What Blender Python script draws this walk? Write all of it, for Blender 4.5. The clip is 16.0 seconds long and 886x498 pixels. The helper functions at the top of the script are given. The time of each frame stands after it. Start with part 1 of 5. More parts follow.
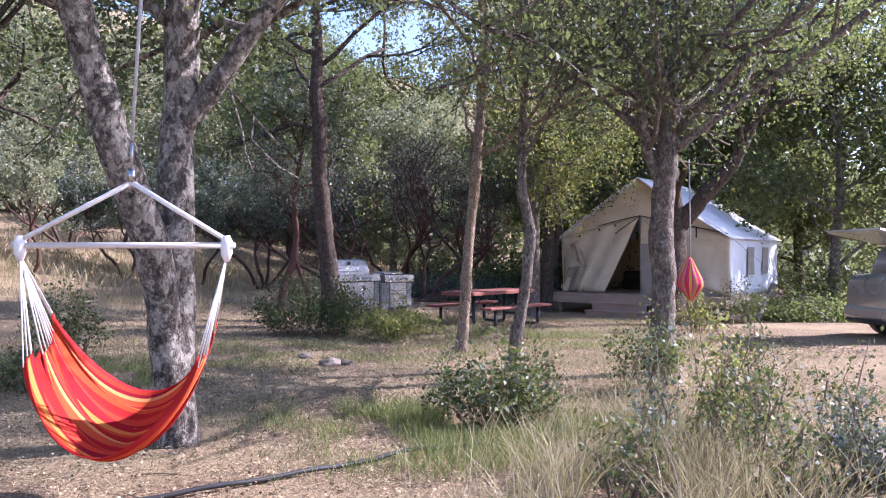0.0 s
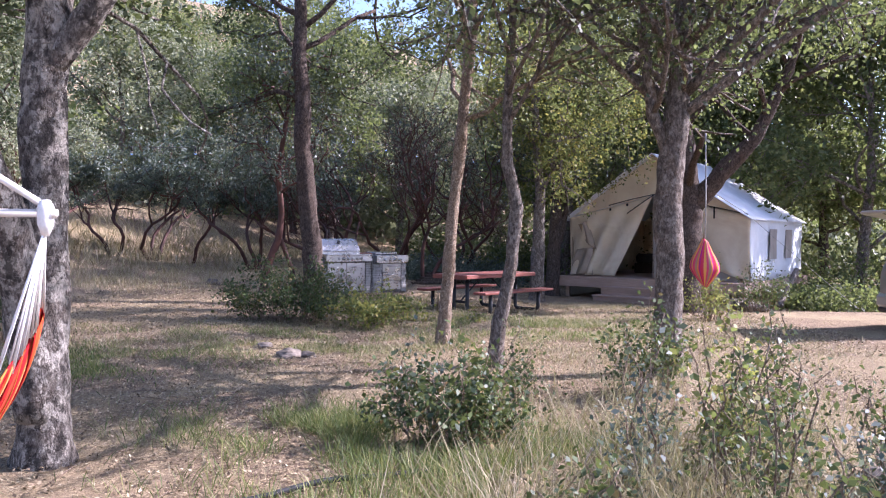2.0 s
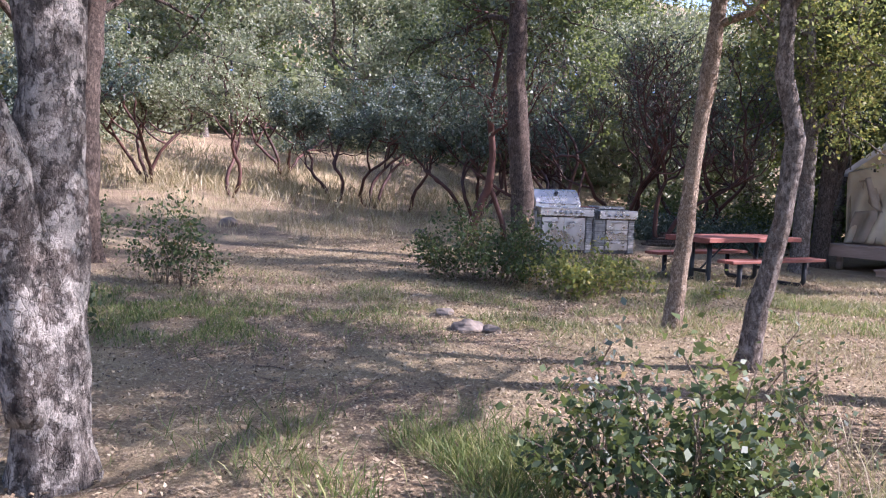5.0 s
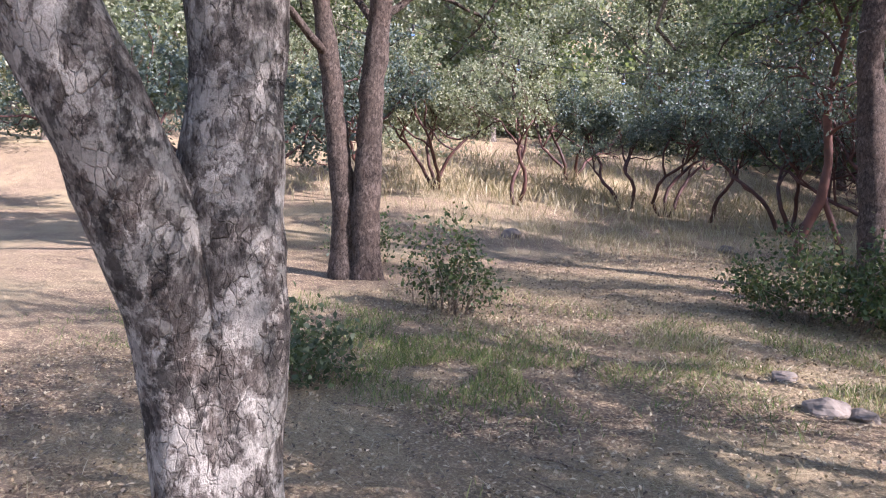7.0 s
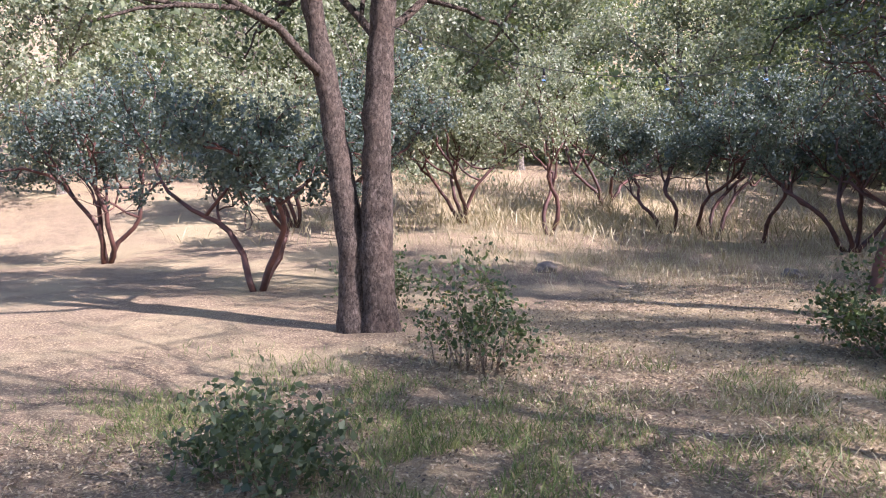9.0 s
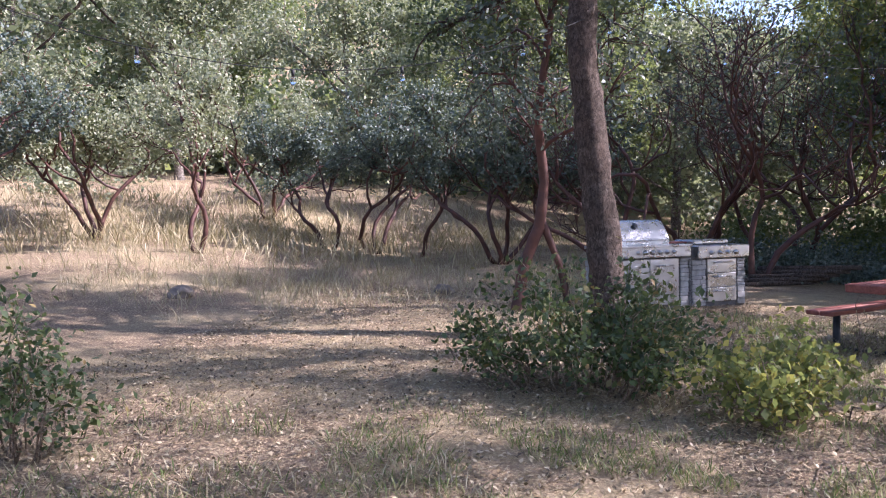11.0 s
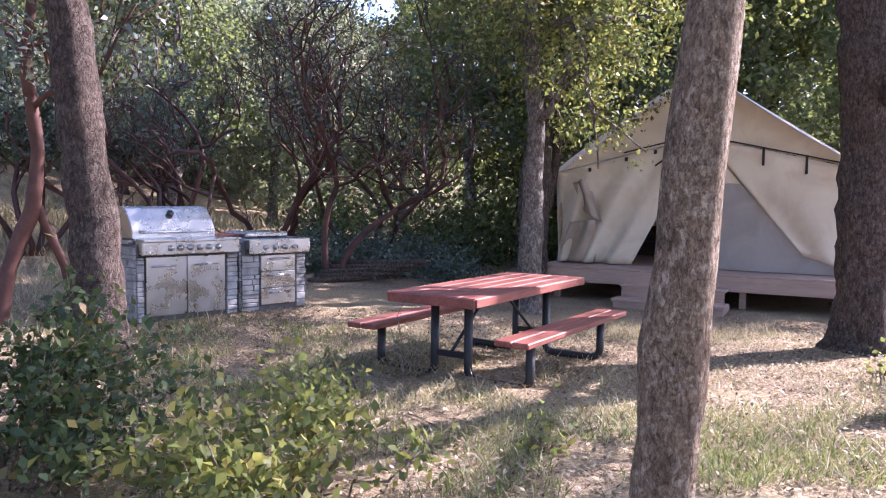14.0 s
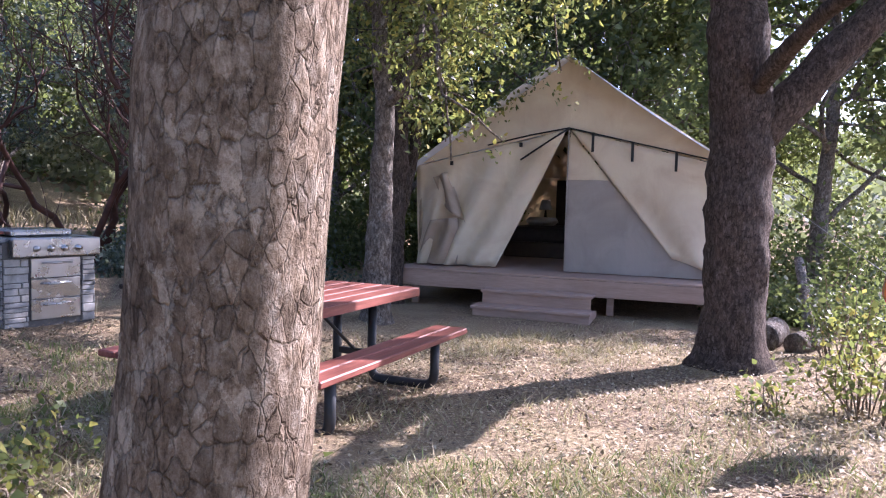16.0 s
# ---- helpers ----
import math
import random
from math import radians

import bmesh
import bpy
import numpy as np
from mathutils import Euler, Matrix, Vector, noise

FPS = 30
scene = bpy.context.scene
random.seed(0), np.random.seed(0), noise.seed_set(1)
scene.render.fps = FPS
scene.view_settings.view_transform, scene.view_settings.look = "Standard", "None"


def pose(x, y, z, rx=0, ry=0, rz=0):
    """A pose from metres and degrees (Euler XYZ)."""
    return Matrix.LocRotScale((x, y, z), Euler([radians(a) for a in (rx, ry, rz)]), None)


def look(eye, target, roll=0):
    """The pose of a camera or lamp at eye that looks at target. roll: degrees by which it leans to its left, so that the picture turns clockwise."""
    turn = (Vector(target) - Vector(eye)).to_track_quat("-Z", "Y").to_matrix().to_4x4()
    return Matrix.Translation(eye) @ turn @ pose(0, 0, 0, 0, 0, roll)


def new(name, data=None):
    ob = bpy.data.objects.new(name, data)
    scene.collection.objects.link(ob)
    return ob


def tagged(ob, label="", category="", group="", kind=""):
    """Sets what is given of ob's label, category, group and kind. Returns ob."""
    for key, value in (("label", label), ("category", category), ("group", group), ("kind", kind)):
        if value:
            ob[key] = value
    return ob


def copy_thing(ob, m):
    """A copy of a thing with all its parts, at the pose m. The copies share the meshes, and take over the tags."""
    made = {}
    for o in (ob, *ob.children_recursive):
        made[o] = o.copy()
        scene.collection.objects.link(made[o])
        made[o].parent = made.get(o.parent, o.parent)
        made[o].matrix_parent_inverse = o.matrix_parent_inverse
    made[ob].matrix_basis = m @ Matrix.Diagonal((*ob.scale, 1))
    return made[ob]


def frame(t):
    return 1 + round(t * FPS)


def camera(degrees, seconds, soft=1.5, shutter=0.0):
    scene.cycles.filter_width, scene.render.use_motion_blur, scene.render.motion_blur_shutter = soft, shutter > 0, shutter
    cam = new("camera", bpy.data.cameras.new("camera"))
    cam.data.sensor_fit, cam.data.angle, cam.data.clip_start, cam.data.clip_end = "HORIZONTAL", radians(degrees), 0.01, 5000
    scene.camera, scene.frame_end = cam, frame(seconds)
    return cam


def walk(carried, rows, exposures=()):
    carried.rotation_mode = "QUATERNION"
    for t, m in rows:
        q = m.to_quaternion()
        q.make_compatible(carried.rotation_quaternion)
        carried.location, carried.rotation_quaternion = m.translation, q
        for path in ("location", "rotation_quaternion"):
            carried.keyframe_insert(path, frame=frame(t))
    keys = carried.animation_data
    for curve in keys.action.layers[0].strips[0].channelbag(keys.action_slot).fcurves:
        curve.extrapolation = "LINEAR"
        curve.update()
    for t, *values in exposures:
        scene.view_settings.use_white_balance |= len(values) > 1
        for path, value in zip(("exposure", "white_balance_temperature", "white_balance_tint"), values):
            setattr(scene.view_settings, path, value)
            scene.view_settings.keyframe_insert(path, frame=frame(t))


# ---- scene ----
cam = camera(59.80, 16.0, 1.1)
PATH = [
    (0.0, 0.017, -0.057, 1.528, 90.31, -0.01, -0.31),
    (0.5, 0.165, 0.220, 1.525, 90.14, -0.30, -0.32),
    (1.0, 0.225, 0.571, 1.504, 89.97, -0.50, -0.27),
    (1.5, 0.308, 0.902, 1.520, 89.48, -0.41, -0.11),
    (2.0, 0.554, 1.265, 1.500, 88.87, -0.53, 1.10),
    (2.5, 0.717, 1.633, 1.466, 88.56, -0.63, 3.42),
    (3.0, 0.799, 2.052, 1.493, 88.25, -1.10, 5.70),
    (3.5, 0.827, 2.454, 1.464, 88.07, -1.08, 11.65),
    (6.0, 0.074, 4.187, 1.355, 83.80, -2.50, 22.81),
    (6.5, -0.190, 4.521, 1.466, 84.63, -2.54, 29.27),
    (7.0, -0.299, 4.860, 1.520, 84.56, -1.94, 39.23),
    (7.5, -0.448, 5.042, 1.574, 84.73, -1.18, 44.72),
    (8.0, -0.694, 5.291, 1.515, 85.98, 0.38, 45.07),
    (10.5, -1.316, 7.314, 1.490, 87.53, 1.28, 26.67),
    (11.0, -1.311, 7.696, 1.505, 87.48, 1.33, 18.46),
    (11.5, -1.226, 8.073, 1.554, 87.49, 0.89, 13.31),
    (12.0, -1.054, 8.454, 1.553, 87.64, 0.51, 11.77),
    (12.5, -0.982, 8.879, 1.518, 87.73, 0.22, 5.43),
    (13.0, -0.915, 9.200, 1.543, 87.37, -0.13, -1.98),
    (13.5, -0.669, 9.539, 1.533, 86.35, -0.30, -5.17),
    (14.0, -0.477, 9.843, 1.524, 86.11, -0.78, -8.88),
    (14.5, -0.281, 10.162, 1.547, 86.36, -1.15, -13.82),
    (15.0, 0.013, 10.425, 1.507, 86.23, -1.35, -14.72),
    (15.5, 0.306, 10.781, 1.502, 86.10, -1.53, -15.72),
    (16.0, 0.443, 11.073, 1.507, 86.03, -1.57, -16.96),
]
walk(cam, [(t, pose(*row)) for t, *row in PATH], [(0.0, 1.52, 5600, 33), (6.0, 1.56, 5700, 30), (8.0, 1.66, 5850, 27), (11.0, 1.64, 5700, 30), (12.0, 1.62, 5700, 30), (13.5, 2.08, 5700, 34), (14.5, 2.12, 5650, 33), (16.0, 1.92, 5600, 32)])

# ---- world, sun, exposure ----
SUN_DIR = Vector((0.93, 0.24, 0.70)).normalized()
world = bpy.data.worlds.new("sky_world")
world.use_nodes = True
scene.world = world
wn = world.node_tree.nodes
sky = wn.new("ShaderNodeTexSky")
sky.sky_type, sky.sun_disc = "NISHITA", False
sky.sun_elevation = math.asin(SUN_DIR.z)
sky.sun_rotation = math.atan2(SUN_DIR.x, SUN_DIR.y)
wn["Background"].inputs["Strength"].default_value = 0.125
world.node_tree.links.new(sky.outputs[0], wn["Background"].inputs["Color"])
sun_data = bpy.data.lights.new("sun", "SUN")
sun_data.energy, sun_data.angle, sun_data.color = 5.0, radians(0.55), (1.0, 0.93, 0.85)
sun = new("sun", sun_data)
sun.matrix_world = look(SUN_DIR * 60, (0, 0, 0))


# ---- materials ----
def principled(name, rough=0.7, metal=0.0, spec=0.35):
    m = bpy.data.materials.new(name)
    m.use_nodes = True
    b = m.node_tree.nodes["Principled BSDF"]
    b.inputs["Roughness"].default_value = rough
    b.inputs["Metallic"].default_value = metal
    b.inputs["Specular IOR Level"].default_value = spec
    return m, m.node_tree.nodes, m.node_tree.links, b


def coords(ns, ls, scale, kind="Object"):
    tc = ns.new("ShaderNodeTexCoord")
    mp = ns.new("ShaderNodeMapping")
    mp.inputs["Scale"].default_value = scale
    ls.new(tc.outputs[kind], mp.inputs["Vector"])
    return mp.outputs[0]


def noise_tex(ns, ls, vec, scale, detail=5, rough=0.6, distort=0.0):
    n = ns.new("ShaderNodeTexNoise")
    n.inputs["Scale"].default_value = scale
    n.inputs["Detail"].default_value = detail
    n.inputs["Roughness"].default_value = rough
    n.inputs["Distortion"].default_value = distort
    ls.new(vec, n.inputs["Vector"])
    return n.outputs["Fac"]


def ramp(ns, ls, fac, stops):
    r = ns.new("ShaderNodeValToRGB")
    el = r.color_ramp.elements
    while len(el) < len(stops):
        el.new(0.5)
    for e, (p, c) in zip(el, stops):
        e.position, e.color = p, (*c, 1) if len(c) == 3 else c
    ls.new(fac, r.inputs["Fac"])
    return r.outputs["Color"]


def mix(ns, ls, fac, a, b, mode="MIX"):
    n = ns.new("ShaderNodeMix")
    n.data_type, n.blend_type = "RGBA", mode
    for sock, v in ((n.inputs[0], fac), (n.inputs[6], a), (n.inputs[7], b)):
        if isinstance(v, bpy.types.NodeSocket):
            ls.new(v, sock)
        else:
            sock.default_value = v if isinstance(v, float) else (*v, 1)
    return n.outputs[2]


def bump(ns, ls, b, height, strength=0.5, dist=0.02):
    n = ns.new("ShaderNodeBump")
    n.inputs["Strength"].default_value = strength
    n.inputs["Distance"].default_value = dist
    ls.new(height, n.inputs["Height"])
    ls.new(n.outputs[0], b.inputs["Normal"])


def plain(name, c1, c2, scale=8.0, rough=0.6, metal=0.0, stretch=(1, 1, 1), relief=0.15, dist=0.004, spec=0.35):
    """Two tones in soft grain, with fine relief and uneven gloss."""
    m, ns, ls, b = principled(name, rough, metal, spec)
    v = coords(ns, ls, stretch)
    n1 = noise_tex(ns, ls, v, scale, 6, 0.65)
    n2 = noise_tex(ns, ls, v, scale * 0.17, 3)
    ad = ns.new("ShaderNodeMath")
    ad.operation = "ADD"
    ls.new(n1, ad.inputs[0])
    ls.new(n2, ad.inputs[1])
    hf = ns.new("ShaderNodeMath")
    hf.operation = "MULTIPLY"
    hf.inputs[1].default_value = 0.5
    ls.new(ad.outputs[0], hf.inputs[0])
    ls.new(ramp(ns, ls, hf.outputs[0], [(0.35, c1), (0.65, c2)]), b.inputs["Base Color"])
    ls.new(ramp(ns, ls, n2, [(0.3, (rough * 0.8,) * 3), (0.7, (min(1, rough * 1.2),) * 3)]), b.inputs["Roughness"])
    bump(ns, ls, b, n1, relief, dist)
    return m


def leafy(name, stops, trans=0.54, rough=0.55):
    """Leaves: tone by leaf, light shining through."""
    m, ns, ls, b = principled(name, rough, 0, 0.5)
    g = ns.new("ShaderNodeNewGeometry")
    col = ramp(ns, ls, g.outputs["Random Per Island"], stops)
    n = noise_tex(ns, ls, coords(ns, ls, (1, 1, 1)), 0.9, 3)
    col = mix(ns, ls, 0.35, col, ramp(ns, ls, n, [(0.35, (0.45, 0.5, 0.45)), (0.65, (1, 1, 0.9))]), "MULTIPLY")
    ls.new(col, b.inputs["Base Color"])
    t = ns.new("ShaderNodeBsdfTranslucent")
    br = mix(ns, ls, 0.5, col, (0.21, 0.25, 0.06))
    ls.new(br, t.inputs["Color"])
    mx = ns.new("ShaderNodeMixShader")
    mx.inputs[0].default_value = trans
    ls.new(b.outputs[0], mx.inputs[1])
    ls.new(t.outputs[0], mx.inputs[2])
    ls.new(mx.outputs[0], ns["Material Output"].inputs["Surface"])
    return m


def bark(name, dark, mid, light, patch=0.5, plates=4.0, cracks=0.5, lichen=0.6, tint=(0.30, 0.20, 0.14), blots=0.3, crusts=9.0):
    """Bark in upright plates with broken furrows, pale lichen crusts, dark blotches and fine speckle."""
    m, ns, ls, b = principled(name, 0.92, 0, 0.12)
    v1 = coords(ns, ls, (1, 1, 0.75))
    vz = coords(ns, ls, (1, 1, 0.5))
    # furrows: long cells pulled upright, broken up by noise
    wob = ns.new("ShaderNodeTexNoise")
    wob.inputs["Scale"].default_value = plates * 4.5
    wob.inputs["Detail"].default_value = 5
    ls.new(v1, wob.inputs["Vector"])
    bent = mix(ns, ls, min(0.03, 0.16 / plates), vz, wob.outputs["Color"], "ADD")
    vo = ns.new("ShaderNodeTexVoronoi")
    vo.feature = "DISTANCE_TO_EDGE"
    vo.inputs["Scale"].default_value = plates * 4.0
    ls.new(bent, vo.inputs["Vector"])
    edge = ramp(ns, ls, vo.outputs["Distance"], [(0.0, (1, 1, 1)), (0.07, (0, 0, 0))])
    brk = ramp(ns, ls, noise_tex(ns, ls, v1, plates * 1.7, 4, 0.6), [(0.40, (0, 0, 0)), (0.56, (1, 1, 1))])
    furrow = mix(ns, ls, 1.0, edge, brk, "MULTIPLY")
    ridge = noise_tex(ns, ls, vz, plates * 4.0, 9, 0.78, 0.15)
    fine = noise_tex(ns, ls, v1, 95.0, 5, 0.75)
    base = ramp(ns, ls, ridge, [(0.33, dark), (0.48, mid), (0.70, light)])
    base = mix(ns, ls, ramp(ns, ls, noise_tex(ns, ls, v1, 3.3, 4), [(0.45, (0, 0, 0)), (0.7, (0.5, 0.5, 0.5))]), base, tint)
    # pale crusts with ragged rims
    l1 = noise_tex(ns, ls, v1, crusts, 9, 0.74, 0.3)
    crust = ramp(ns, ls, l1, [(patch, (0, 0, 0)), (patch + 0.05, (lichen,) * 3)])
    base = mix(ns, ls, crust, base, light)
    cells = ns.new("ShaderNodeTexVoronoi")
    cells.inputs["Scale"].default_value = plates * 4.0
    ls.new(bent, cells.inputs["Vector"])
    flake = ramp(ns, ls, cells.outputs["Color"], [(0.2, (0.62, 0.60, 0.58)), (0.8, (1.15, 1.12, 1.08))])
    base = mix(ns, ls, 0.8, base, flake, "MULTIPLY")
    l2 = noise_tex(ns, ls, v1, 8.0, 9, 0.74, 0.2)
    blot = ramp(ns, ls, l2, [(0.53, (0, 0, 0)), (0.58, (blots,) * 3)])
    base = mix(ns, ls, blot, base, dark)
    base = mix(ns, ls, 0.55, base, ramp(ns, ls, fine, [(0.34, (0.35, 0.34, 0.34)), (0.52, (1, 1, 1))]), "MULTIPLY")
    base = mix(ns, ls, mix(ns, ls, cracks, (0, 0, 0), furrow), base, tuple(c * 0.5 for c in dark))
    ls.new(base, b.inputs["Base Color"])
    inv = ramp(ns, ls, furrow, [(0.0, (1, 1, 1)), (1.0, (0, 0, 0))])
    hgt = mix(ns, ls, 0.45, mix(ns, ls, 0.6, ridge, inv), fine)
    bump(ns, ls, b, hgt, 1.0, 0.045)
    return m


def ground_material():
    m, ns, ls, b = principled("dirt_and_litter", 0.95, 0, 0.1)
    v = coords(ns, ls, (1, 1, 1))
    big = noise_tex(ns, ls, v, 0.45, 5, 0.6, 0.5)
    midn = noise_tex(ns, ls, v, 3.1, 6, 0.65)
    fine = noise_tex(ns, ls, v, 38.0, 6, 0.75)
    straw = noise_tex(ns, ls, coords(ns, ls, (40, 130, 40)), 1.0, 3, 0.7, 1.5)
    dirt = ramp(ns, ls, midn, [(0.3, (0.085, 0.06, 0.042)), (0.7, (0.25, 0.18, 0.125))])
    litter = ramp(ns, ls, fine, [(0.35, (0.08, 0.05, 0.034)), (0.52, (0.28, 0.205, 0.125)), (0.7, (0.60, 0.48, 0.30))])
    dry = ramp(ns, ls, straw, [(0.35, (0.15, 0.11, 0.06)), (0.65, (0.54, 0.44, 0.26))])
    c = mix(ns, ls, ramp(ns, ls, fine, [(0.44, (0, 0, 0)), (0.56, (1, 1, 1))]), dirt, litter)
    c = mix(ns, ls, ramp(ns, ls, big, [(0.45, (0, 0, 0)), (0.62, (0.8, 0.8, 0.8))]), c, dry)
    ls.new(c, b.inputs["Base Color"])
    bump(ns, ls, b, mix(ns, ls, 0.5, fine, midn), 1.0, 0.05)
    return m


def brushed(name, tone=0.46):
    m, ns, ls, b = principled(name, 0.22, 1.0, 0.5)
    n = noise_tex(ns, ls, coords(ns, ls, (2, 2, 120)), 3.0, 4)
    sm = noise_tex(ns, ls, coords(ns, ls, (1, 1, 1)), 4.0, 4)
    ls.new(ramp(ns, ls, sm, [(0.3, (tone * 0.8,) * 3), (0.7, (tone, tone, tone * 1.02))]), b.inputs["Base Color"])
    ls.new(ramp(ns, ls, sm, [(0.3, (0.20,) * 3), (0.7, (0.36,) * 3)]), b.inputs["Roughness"])
    bump(ns, ls, b, n, 0.12, 0.001)
    return m


def striped_cloth(name, stops, freq):
    m, ns, ls, b = principled(name, 0.85, 0, 0.2)
    uv = ns.new("ShaderNodeUVMap")
    sep = ns.new("ShaderNodeSeparateXYZ")
    ls.new(uv.outputs[0], sep.inputs[0])
    mu = ns.new("ShaderNodeMath")
    mu.operation = "MULTIPLY"
    mu.inputs[1].default_value = freq
    ls.new(sep.outputs[0], mu.inputs[0])
    fr = ns.new("ShaderNodeMath")
    fr.operation = "FRACT"
    ls.new(mu.outputs[0], fr.inputs[0])
    r = ns.new("ShaderNodeValToRGB")
    r.color_ramp.interpolation = "CONSTANT"
    el = r.color_ramp.elements
    while len(el) < len(stops):
        el.new(0.5)
    for e, (p, c) in zip(el, stops):
        e.position, e.color = p, (*c, 1)
    ls.new(fr.outputs[0], r.inputs[0])
    n = noise_tex(ns, ls, coords(ns, ls, (1, 1, 1)), 220.0, 3)
    col = mix(ns, ls, 0.3, r.outputs[0], ramp(ns, ls, n, [(0.3, (0.6, 0.6, 0.6)), (0.7, (1, 1, 1))]), "MULTIPLY")
    ls.new(col, b.inputs["Base Color"])
    t = ns.new("ShaderNodeBsdfTranslucent")
    ls.new(col, t.inputs["Color"])
    mx = ns.new("ShaderNodeMixShader")
    mx.inputs[0].default_value = 0.3
    ls.new(b.outputs[0], mx.inputs[1])
    ls.new(t.outputs[0], mx.inputs[2])
    ls.new(mx.outputs[0], ns["Material Output"].inputs["Surface"])
    bump(ns, ls, b, n, 0.3, 0.002)
    return m


def canvas_material(name, c1, c2, trans):
    m, ns, ls, b = principled(name, 0.9, 0, 0.15)
    v = coords(ns, ls, (1, 1, 1))
    n = noise_tex(ns, ls, v, 1.6, 6, 0.6, 0.8)
    col = ramp(ns, ls, n, [(0.35, c1), (0.62, c2)])
    ls.new(col, b.inputs["Base Color"])
    t = ns.new("ShaderNodeBsdfTranslucent")
    ls.new(col, t.inputs["Color"])
    mx = ns.new("ShaderNodeMixShader")
    mx.inputs[0].default_value = trans
    ls.new(b.outputs[0], mx.inputs[1])
    ls.new(t.outputs[0], mx.inputs[2])
    ls.new(mx.outputs[0], ns["Material Output"].inputs["Surface"])
    wr = noise_tex(ns, ls, coords(ns, ls, (1, 1, 0.35)), 5.0, 5, 0.55, 1.0)
    bump(ns, ls, b, wr, 0.5, 0.03)
    return m


def glass_material(name, tint=(0.9, 0.95, 0.95)):
    m, ns, ls, b = principled(name, 0.03, 0, 0.5)
    b.inputs["Base Color"].default_value = (*tint, 1)
    b.inputs["Transmission Weight"].default_value = 1.0
    return m


M_GROUND = ground_material()
M_BARK_PALE = bark("pale_lichen_bark", (0.035, 0.031, 0.028), (0.17, 0.15, 0.13), (0.50, 0.47, 0.41), 0.49, 9.0, 0.35, 0.9, (0.16, 0.12, 0.095), 0.8, 10.0)
M_BARK_GREY = bark("grey_oak_bark", (0.05, 0.043, 0.036), (0.19, 0.16, 0.135), (0.44, 0.40, 0.35), 0.52, 10.0, 0.6, 0.6, (0.24, 0.17, 0.12), 0.4, 14.0)
M_BARK_DARK = bark("dark_furrowed_bark", (0.03, 0.025, 0.02), (0.11, 0.085, 0.07), (0.25, 0.21, 0.18), 0.58, 9.0, 0.8, 0.5, (0.13, 0.09, 0.07), 0.3, 16.0)
M_BARK_BROWN = bark("brown_oak_bark", (0.06, 0.042, 0.03), (0.33, 0.25, 0.175), (0.64, 0.55, 0.44), 0.54, 21.0, 0.38, 0.75, (0.30, 0.20, 0.14), 0.35, 26.0)
M_BARK_MANZ = plain("manzanita_bark", (0.03, 0.016, 0.014), (0.13, 0.055, 0.04), 6, 0.6, relief=0.4)
M_LEAF_OAK = leafy("oak_leaf", [(0.0, (0.055, 0.075, 0.035)), (0.45, (0.11, 0.145, 0.06)), (0.8, (0.18, 0.21, 0.085)), (1.0, (0.30, 0.30, 0.12))], 0.58)
# brighter copy of the greyish oak leaf, with sunlight painted into its tones
M_LEAF_SUNLIT = leafy("sunlit_oak_leaf", [(0.0, (0.10, 0.125, 0.06)), (0.5, (0.19, 0.22, 0.11)), (1.0, (0.36, 0.37, 0.20))], 0.58)
M_LEAF_DEEP = leafy("deep_oak_leaf", [(0.0, (0.03, 0.05, 0.03)), (0.6, (0.07, 0.10, 0.05)), (1.0, (0.17, 0.20, 0.10))], 0.45)
M_LEAF_MANZ = leafy("manzanita_leaf", [(0.0, (0.045, 0.07, 0.065)), (0.6, (0.10, 0.135, 0.115)), (1.0, (0.22, 0.25, 0.20))], 0.3)
# grey-green sage leaf, paled further so that distant haze is in the colour
M_LEAF_SAGE = leafy("hazy_chaparral_leaf", [(0.0, (0.15, 0.18, 0.11)), (0.5, (0.29, 0.31, 0.20)), (1.0, (0.46, 0.46, 0.32))], 0.45)
M_LEAF_YELLOW = leafy("yellowing_leaf", [(0.0, (0.10, 0.13, 0.045)), (0.5, (0.22, 0.25, 0.08)), (0.85, (0.40, 0.36, 0.09)), (1.0, (0.50, 0.40, 0.11))], 0.55)
M_LEAF_BUSH = leafy("bush_leaf", [(0.0, (0.028, 0.052, 0.02)), (0.6, (0.065, 0.10, 0.035)), (0.92, (0.15, 0.19, 0.065)), (1.0, (0.34, 0.20, 0.08))], 0.32)
M_GRASS_DRY = leafy("dry_grass", [(0.0, (0.24, 0.18, 0.10)), (0.5, (0.42, 0.34, 0.20)), (1.0, (0.62, 0.53, 0.37))], 0.35, 0.7)
M_GRASS_GREEN = leafy("green_grass", [(0.0, (0.07, 0.11, 0.03)), (0.6, (0.16, 0.21, 0.06)), (1.0, (0.40, 0.38, 0.15))], 0.4, 0.6)
M_LITTER = leafy("fallen_leaves", [(0.0, (0.07, 0.045, 0.028)), (0.4, (0.22, 0.15, 0.09)), (0.75, (0.40, 0.30, 0.18)), (1.0, (0.60, 0.49, 0.32))], 0.1, 0.6)
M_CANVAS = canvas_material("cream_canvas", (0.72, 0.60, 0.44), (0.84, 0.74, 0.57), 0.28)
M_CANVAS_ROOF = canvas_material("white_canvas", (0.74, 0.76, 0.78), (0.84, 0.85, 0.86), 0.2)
M_MESH = canvas_material("grey_screen", (0.38, 0.335, 0.29), (0.46, 0.41, 0.36), 0.25)
M_TAN = canvas_material("tan_screen", (0.40, 0.32, 0.24), (0.54, 0.44, 0.34), 0.25)
M_BLACK = plain("black_webbing", (0.012, 0.012, 0.012), (0.03, 0.03, 0.03), 30, 0.7)
